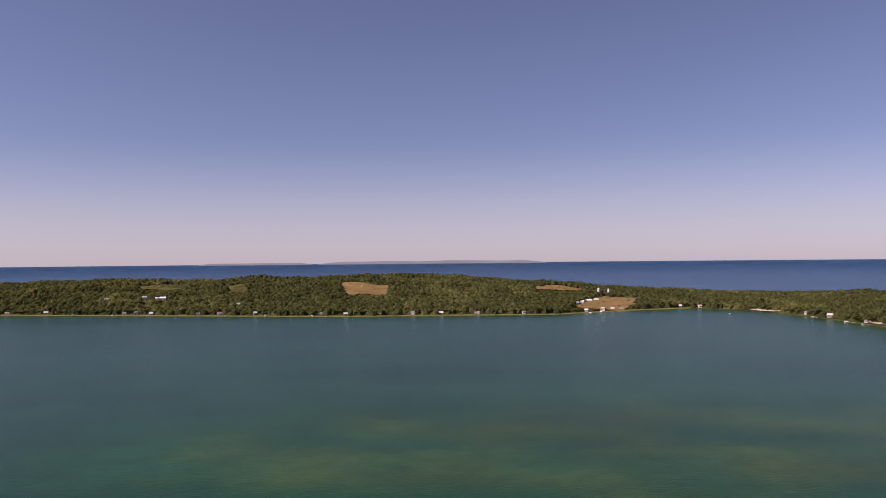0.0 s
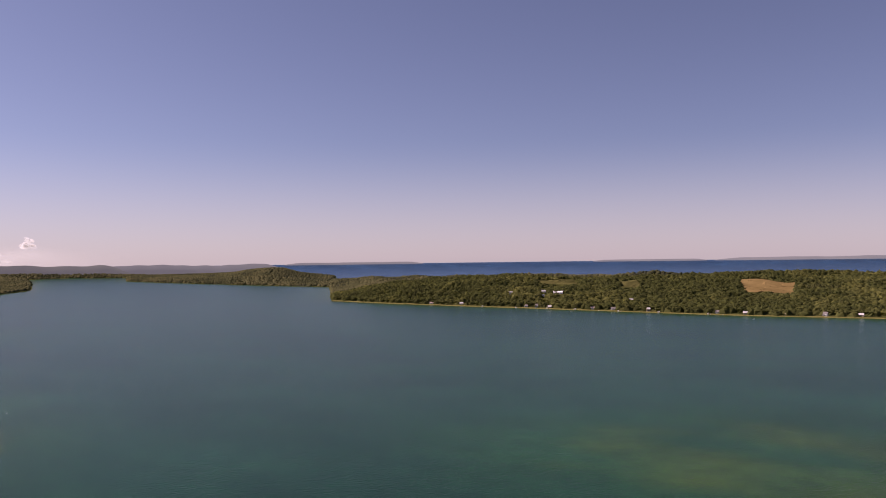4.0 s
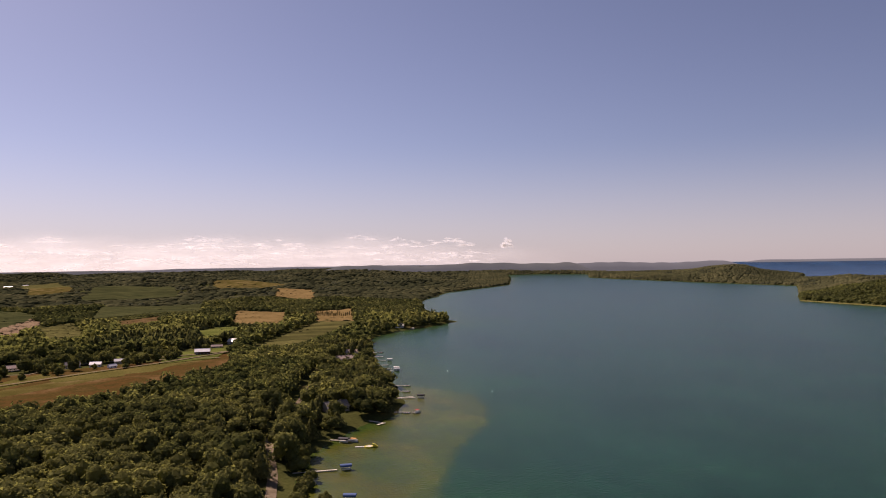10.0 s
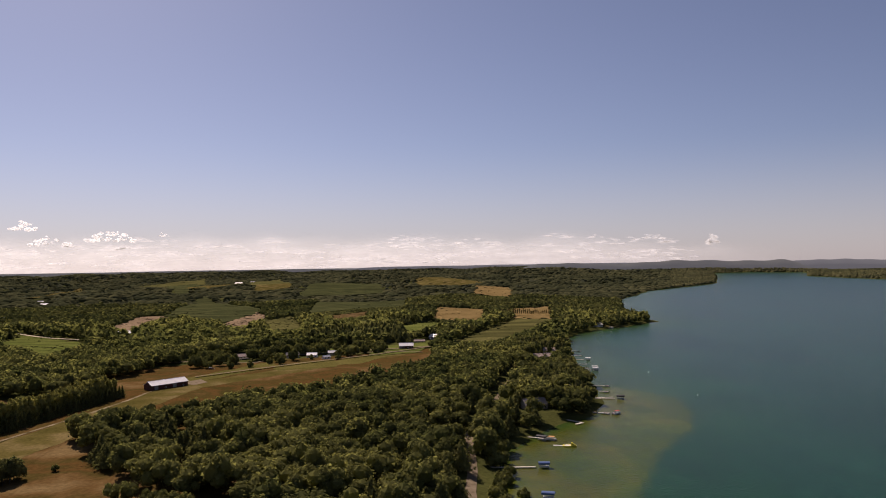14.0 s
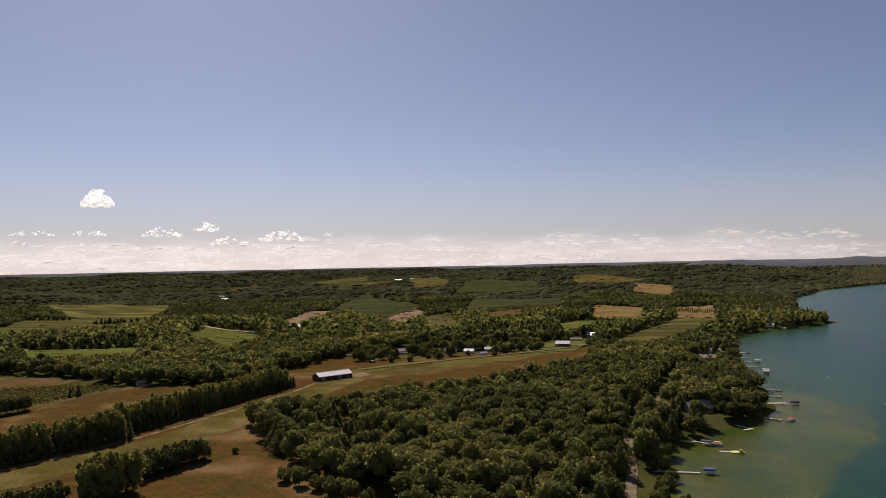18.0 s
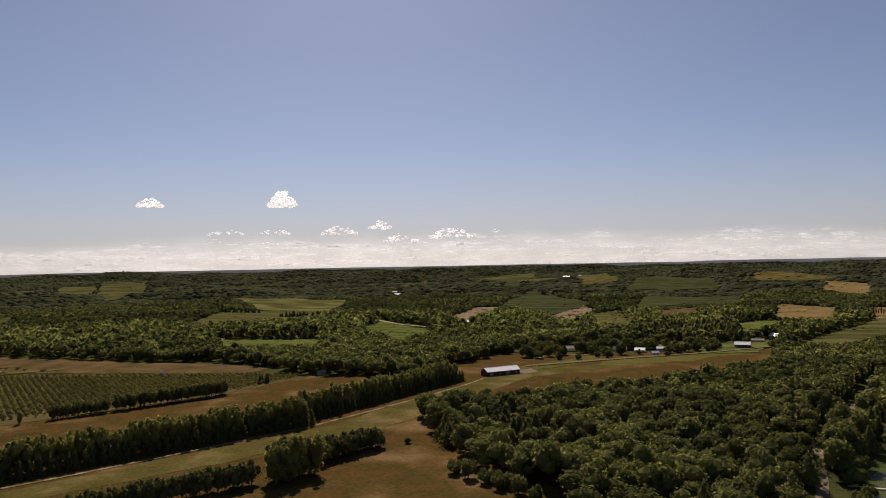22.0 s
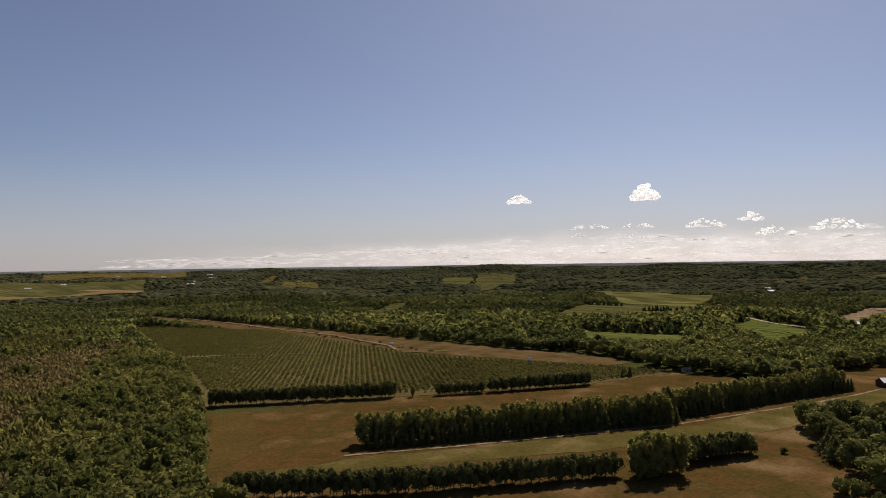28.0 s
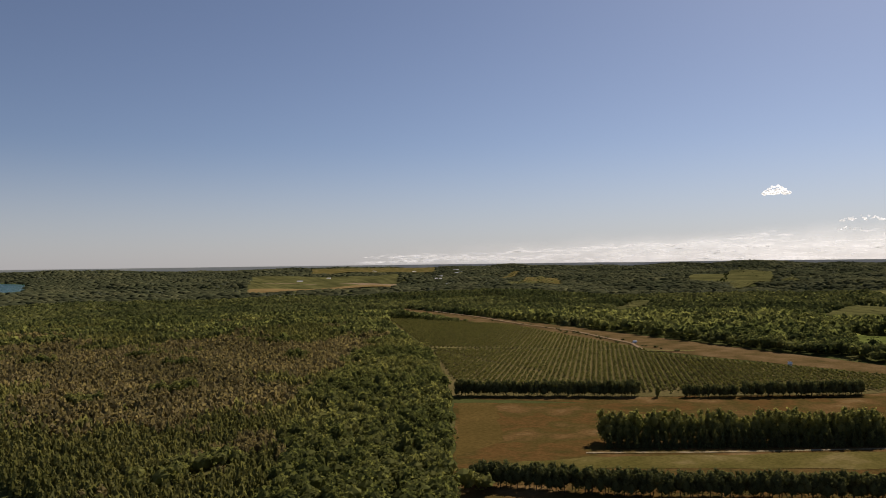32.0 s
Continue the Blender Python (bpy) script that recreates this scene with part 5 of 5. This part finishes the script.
part("load", box(bmesh.new(), -2.2, 0.6, -0.9, 0.9, 1.15, 2.5, 0.2), M_WHITE, wagon)
part("drawbar", rod(bmesh.new(), (2.6, 0, 0.9), (4.4, 0, 0.5), 0.07), M_STEEL, wagon)
wagon.matrix_basis = pose(-822, -49, at_ground(-822, -49), 0, 0, 70)

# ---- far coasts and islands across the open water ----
# distance haze is mixed into this blue-grey base
M_FAR, n, l, b = material("far woods with haze glow", 1.0, 0, 0.0)
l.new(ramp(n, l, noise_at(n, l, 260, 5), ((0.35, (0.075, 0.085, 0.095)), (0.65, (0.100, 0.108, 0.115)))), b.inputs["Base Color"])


M_FARHILL, n, l, b = material("far wooded hills and fields with haze glow", 1.0, 0, 0.0)
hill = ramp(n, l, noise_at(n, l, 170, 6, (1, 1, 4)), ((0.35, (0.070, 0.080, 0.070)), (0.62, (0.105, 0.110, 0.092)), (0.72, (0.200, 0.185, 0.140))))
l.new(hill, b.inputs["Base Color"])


# a faint bluish glow stands in for haze over the far ridges
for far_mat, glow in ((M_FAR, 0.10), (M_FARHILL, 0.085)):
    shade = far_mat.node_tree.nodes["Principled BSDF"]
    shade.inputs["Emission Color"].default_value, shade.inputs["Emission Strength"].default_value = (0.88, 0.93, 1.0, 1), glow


def far_ridge(label, az0, az1, top, r=4880.0, seed=1, mat=M_FAR):
    a = np.linspace(az0, az1, 60)
    s = (a - az0) / (az1 - az0)
    shape = np.clip(np.minimum(s, 1 - s) * 9, 0, 1) ** 0.7
    h = (float(dish(np.array([r]))[0]), EYE + r * math.tan(radians(top)))
    crest = h[0] + (h[1] - h[0]) * shape * (0.86 + 0.1 * wobble(a * 300, a * 0, 2600, seed) + 0.04 * wobble(a * 300, a * 0, 700, seed))
    rows = []
    for dr, z in ((0, np.full(60, h[0] - 34)), (25, crest * 0.55 + h[0] * 0.45), (60, crest)):
        rows.append(np.stack([-np.sin(np.radians(a)) * (r + dr), np.cos(np.radians(a)) * (r + dr), z], 1))
    tagged(new("backdrop", mesh_from("backdrop", np.concatenate(rows), grid_faces(3, 60), mat, True)), label, "island", kind="structure")


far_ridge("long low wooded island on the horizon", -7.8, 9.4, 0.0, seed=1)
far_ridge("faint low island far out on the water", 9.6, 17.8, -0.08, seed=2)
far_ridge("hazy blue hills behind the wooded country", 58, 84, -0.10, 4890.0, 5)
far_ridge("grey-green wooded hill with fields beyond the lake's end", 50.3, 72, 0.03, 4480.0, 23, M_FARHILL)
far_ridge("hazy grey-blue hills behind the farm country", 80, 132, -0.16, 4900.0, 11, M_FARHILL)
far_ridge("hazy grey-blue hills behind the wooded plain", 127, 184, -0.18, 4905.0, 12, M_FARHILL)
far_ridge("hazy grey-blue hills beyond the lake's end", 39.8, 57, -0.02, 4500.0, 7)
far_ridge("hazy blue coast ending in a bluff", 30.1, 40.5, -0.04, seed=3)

# pale reeds along the far shore, and a sandy beach
M_REED = field("pale reeds", ((0.3, (0.10, 0.095, 0.03)), (0.7, (0.17, 0.15, 0.055))), 14)
strip("reed_bed", "pale green-yellow reeds along the far shore", ((-1300, 1728), (-1035, 1655), (-590, 1586), (-295, 1531), (-191, 1518), (224, 1525), (415, 1634), (540, 1678)), 11, M_REED, 0.25, "reeds")
strip("beach", "narrow pale sandy beach below the woods", ((640, 1600), (690, 1480), (700, 1330), (692, 1180), (690, 1110)), 14, M_SAND, 0.6, "beach")
strip("lane", "pale lane across the farm", ((-765, -60), (-830, 40), (-880, 130), (-925, 190), (-960, 230)), 4, M_GRAVEL, 1.4, "lane")
strip("lane", "pale farm road beside the houses", ((-880, -120), (-905, 30), (-925, 110), (-930, 165), (-945, 215)), 5, M_GRAVEL, 1.5, "lane")
strip("lane", "pale lane through the orchard", ((-500, -770), (-560, -730), (-680, -580), (-720, -540)), 4, M_STRIP, 1.2, "lane")
strip("lane", "pale sandy track along the heath", ((-690, -590), (-730, -640), (-790, -800), (-840, -1100), (-880, -1480)), 4, M_TAN, 1.3, "lane")

# dark juniper bushes on the heath, and a hedge through the green pasture
hg = np.random.default_rng(8)
t_ = np.sort(hg.uniform(0, 1, 46))
bx = np.interp(t_, (0, 0.3, 0.6, 1), (-690, -760, -815, -850)) + hg.uniform(-14, 14, 46)
by = np.interp(t_, (0, 0.3, 0.6, 1), (-520, -740, -930, -1250)) + hg.uniform(-10, 10, 46)
hx, hy = np.linspace(-1170, -1110, 26), np.linspace(-340, -262, 26) + hg.uniform(-1, 1, 26)
grow("juniper_bushes", "low dark juniper bushes on the heath", np.stack([bx, by], 1), hg.uniform(1.5, 3, 46), hg.uniform(4, 9, 46), [broad_crown(hg, 60, 6) for _ in range(4)], M_PINE, hg.uniform(0, 0.4, 46), "bushes")
grow("hedge", "low dark hedge across the pasture", np.stack([hx, hy], 1), hg.uniform(2, 3, 26), hg.uniform(4, 6, 26), [broad_crown(hg, 60, 6) for _ in range(4)], M_PINE, hg.uniform(0, 0.3, 26), "hedge")
sx, sy = np.concatenate([np.linspace(-1470, -1440, 22), np.linspace(-1560, -1545, 16)]) + hg.uniform(-4, 4, 38), np.concatenate([np.linspace(-610, -500, 22), np.linspace(-790, -690, 16)]) + hg.uniform(-3, 3, 38)
grow("spruce_clump", "dark spruces in a clump before the hay field", np.stack([sx, sy], 1), hg.uniform(9, 15, 38), hg.uniform(7, 10, 38), [pine_crown(hg, 60, 0.5) for _ in range(4)], M_PINE, hg.uniform(0, 0.3, 38))
wx, wy = np.linspace(-2620, -2900, 14) + hg.uniform(-12, 12, 14), np.linspace(-1840, -2010, 14) + hg.uniform(-12, 12, 14)
grow("field_trees", "row of single round trees in a pale field", np.stack([wx, wy], 1), hg.uniform(10, 14, 14), hg.uniform(10, 13, 14), [broad_crown(hg, 60, 6) for _ in range(4)], M_LEAF, hg.uniform(0, 0.4, 14))
px, py = np.linspace(-1420, -1390, 34), np.linspace(425, 545, 34)
grow("poplar_row", "row of slender pale poplars behind a field", np.stack([px, py], 1), hg.uniform(11, 16, 34), hg.uniform(3, 4.5, 34), [broad_crown(hg, 70, 8) for _ in range(4)], M_DRY, hg.uniform(0, 0.5, 34))

# ---- clouds low over the land ----
M_CLOUD = bpy.data.materials.new("cloud")
M_CLOUD.use_nodes = True
n, l = M_CLOUD.node_tree.nodes, M_CLOUD.node_tree.links
n.remove(n["Principled BSDF"])
d, t, x = n.new("ShaderNodeBsdfDiffuse"), n.new("ShaderNodeBsdfTranslucent"), n.new("ShaderNodeMixShader")
cc = ramp(n, l, noise_at(n, l, 40, 4), ((0.3, (0.84, 0.84, 0.86)), (0.7, (0.96, 0.96, 0.96))))
for s in (d, t):
    l.new(cc, s.inputs[0])
x.inputs[0].default_value = 0.6
l.new(d.outputs[0], x.inputs[1])
l.new(t.outputs[0], x.inputs[2])
# glow added here and in the copies, for sunlight scattered through the puffs
e, s2 = n.new("ShaderNodeEmission"), n.new("ShaderNodeAddShader")
e.inputs[0].default_value, e.inputs[1].default_value = (1.0, 1.0, 0.91, 1), 0.25
l.new(x.outputs[0], s2.inputs[0])
l.new(e.outputs[0], s2.inputs[1])
l.new(s2.outputs[0], n["Material Output"].inputs[0])
M_BANK = M_CLOUD.copy()
M_BANK.name = "thin cloud"
n, l = M_BANK.node_tree.nodes, M_BANK.node_tree.links
veil, clear = n.new("ShaderNodeMixShader"), n.new("ShaderNodeBsdfTransparent")
veil.inputs[0].default_value = 0.87
l.new(n["Material Output"].inputs[0].links[0].from_socket, veil.inputs[1])
l.new(clear.outputs[0], veil.inputs[2])
l.new(veil.outputs[0], n["Material Output"].inputs[0])
bm = bmesh.new()
bmesh.ops.create_icosphere(bm, subdivisions=3, radius=1)
PUFF_V = np.array([v.co[:] for v in bm.verts])
PUFF_F = np.array([[v.index for v in f.verts] for f in bm.faces])
bm.free()
cg = np.random.default_rng(3)


def puffs(az, up, wide, high, count, r=4700.0, deep=0.25, stretch=1.4, shape=None, fat=1.0):
    """A heap of rounded puffs on a flat base."""
    chunks = []
    shape = shape or (PUFF_V, PUFF_F)
    for _ in range(count):
        u = cg.uniform(-0.5, 0.5)
        top = max(0.15, 1 - (2 * u) ** 2)
        v = cg.uniform(0, 1) ** 1.3 * top
        s = high * cg.uniform(0.08, 0.22) * fat * (1.1 - 0.5 * v)
        a = radians(az) + u * wide / r
        lump = shape[0] * s * (1 + 0.25 * np.sin(shape[0] @ cg.normal(0, 3.5, (3, 1)) + cg.uniform(0, 6))) * (stretch, 1.2, 0.8)
        lump = lump @ np.array([(math.cos(a), math.sin(a), 0), (-math.sin(a), math.cos(a), 0), (0, 0, 1)])
        rr = r + cg.uniform(-deep, deep) * wide
        chunks.append((lump + (-math.sin(a) * rr, math.cos(a) * rr, EYE + rr * math.tan(radians(up)) + (v - 0.4) * high), shape[1]))
    return join(chunks)


for az, up, wide, high, count in ((112.3, 4.9, 130, 88, 100), (121.4, 4.6, 135, 48, 60), (116.2, 2.55, 210, 34, 26), (112.8, 2.55, 170, 34, 22), (108.2, 2.55, 215, 52, 30), (105.2, 3.0, 130, 56, 20),
                                  (99.9, 2.25, 260, 56, 40), (103.6, 1.95, 200, 50, 26), (117.0, 1.9, 110, 20, 12), (96.5, 2.4, 60, 24, 8), (113.2, 1.75, 90, 20, 8)):
    v, f = puffs(az, up, wide, high, int(count * 1.3), fat=0.9)
    tagged(new("cloud", mesh_from("cloud", v, f, M_CLOUD, True)), "small white fair-weather cloud over the land", "cloud", "fair-weather clouds", kind="stuff")
bank = [puffs(57.1, 1.45, 55, 60, 34, 4900.0)]
for _ in range(240):
    az = cg.uniform(60, 150)
    lowness = 1.0 if az < 116 else max(0.22, 1 - (az - 116) / 36)
    up = cg.uniform(-0.1, 1.0) ** 1.0 * 2.0 * lowness + 0.1
    bank.append(puffs(az, up, cg.uniform(120, 500) * (0.6 if up > 1.2 else 1), cg.uniform(14, 40), 14, 4955.0, 0.03, 5.0, (ICO_V, ICO_F)))
v, f = join(bank)
tagged(new("cloud_bank", mesh_from("cloud_bank", v, f, M_BANK, True)), "bank of small white clouds low over the horizon", "clouds", kind="stuff")

# a thin even veil of cloud behind them, breaking up towards its top
M_VEIL = M_CLOUD.copy()
M_VEIL.name = "cloud veil"
n, l = M_VEIL.node_tree.nodes, M_VEIL.node_tree.links
fade, clear = n.new("ShaderNodeMixShader"), n.new("ShaderNodeBsdfTransparent")
thick = n.new("ShaderNodeAttribute")
thick.attribute_name = "thick"
ragged = n.new("ShaderNodeMath")
ragged.operation, ragged.use_clamp = "MULTIPLY", True
l.new(thick.outputs["Fac"], ragged.inputs[0])
l.new(ramp(n, l, noise_at(n, l, 260, 6, (1, 1, 5)), ((0.3, (0.45, 0.45, 0.45)), (0.7, (1, 1, 1)))), ragged.inputs[1])
l.new(ragged.outputs[0], fade.inputs[0])
l.new(clear.outputs[0], fade.inputs[1])
l.new(n["Material Output"].inputs[0].links[0].from_socket, fade.inputs[2])
l.new(fade.outputs[0], n["Material Output"].inputs[0])
va, vu = np.meshgrid(np.linspace(50, 178, 129), np.linspace(-0.4, 3.2, 19), indexing="ij")
va, vu = va.ravel(), vu.ravel()
vx, vy = -np.sin(np.radians(va)) * 4985, np.cos(np.radians(va)) * 4985
veil_mesh = mesh_from("cloud_veil", np.stack([vx, vy, EYE + 4985 * np.tan(np.radians(vu))], 1), grid_faces(129, 19), M_VEIL, True)
reach = (1.0 + 1.5 * smooth(va, 50, 75) * (1 - 0.75 * smooth(va, 112, 150))) * (1 + 0.12 * wobble(va * 60, va * 0, 400, 61))
attribute(veil_mesh, "thick", 0.45 * smooth(va, 50, 66) * (1 - smooth(va, 120, 154)) * (1 - smooth(vu, reach * 0.35, reach)))
tagged(new("cloud_veil", veil_mesh), "thin pale veil of cloud low over the land", "clouds", kind="stuff")
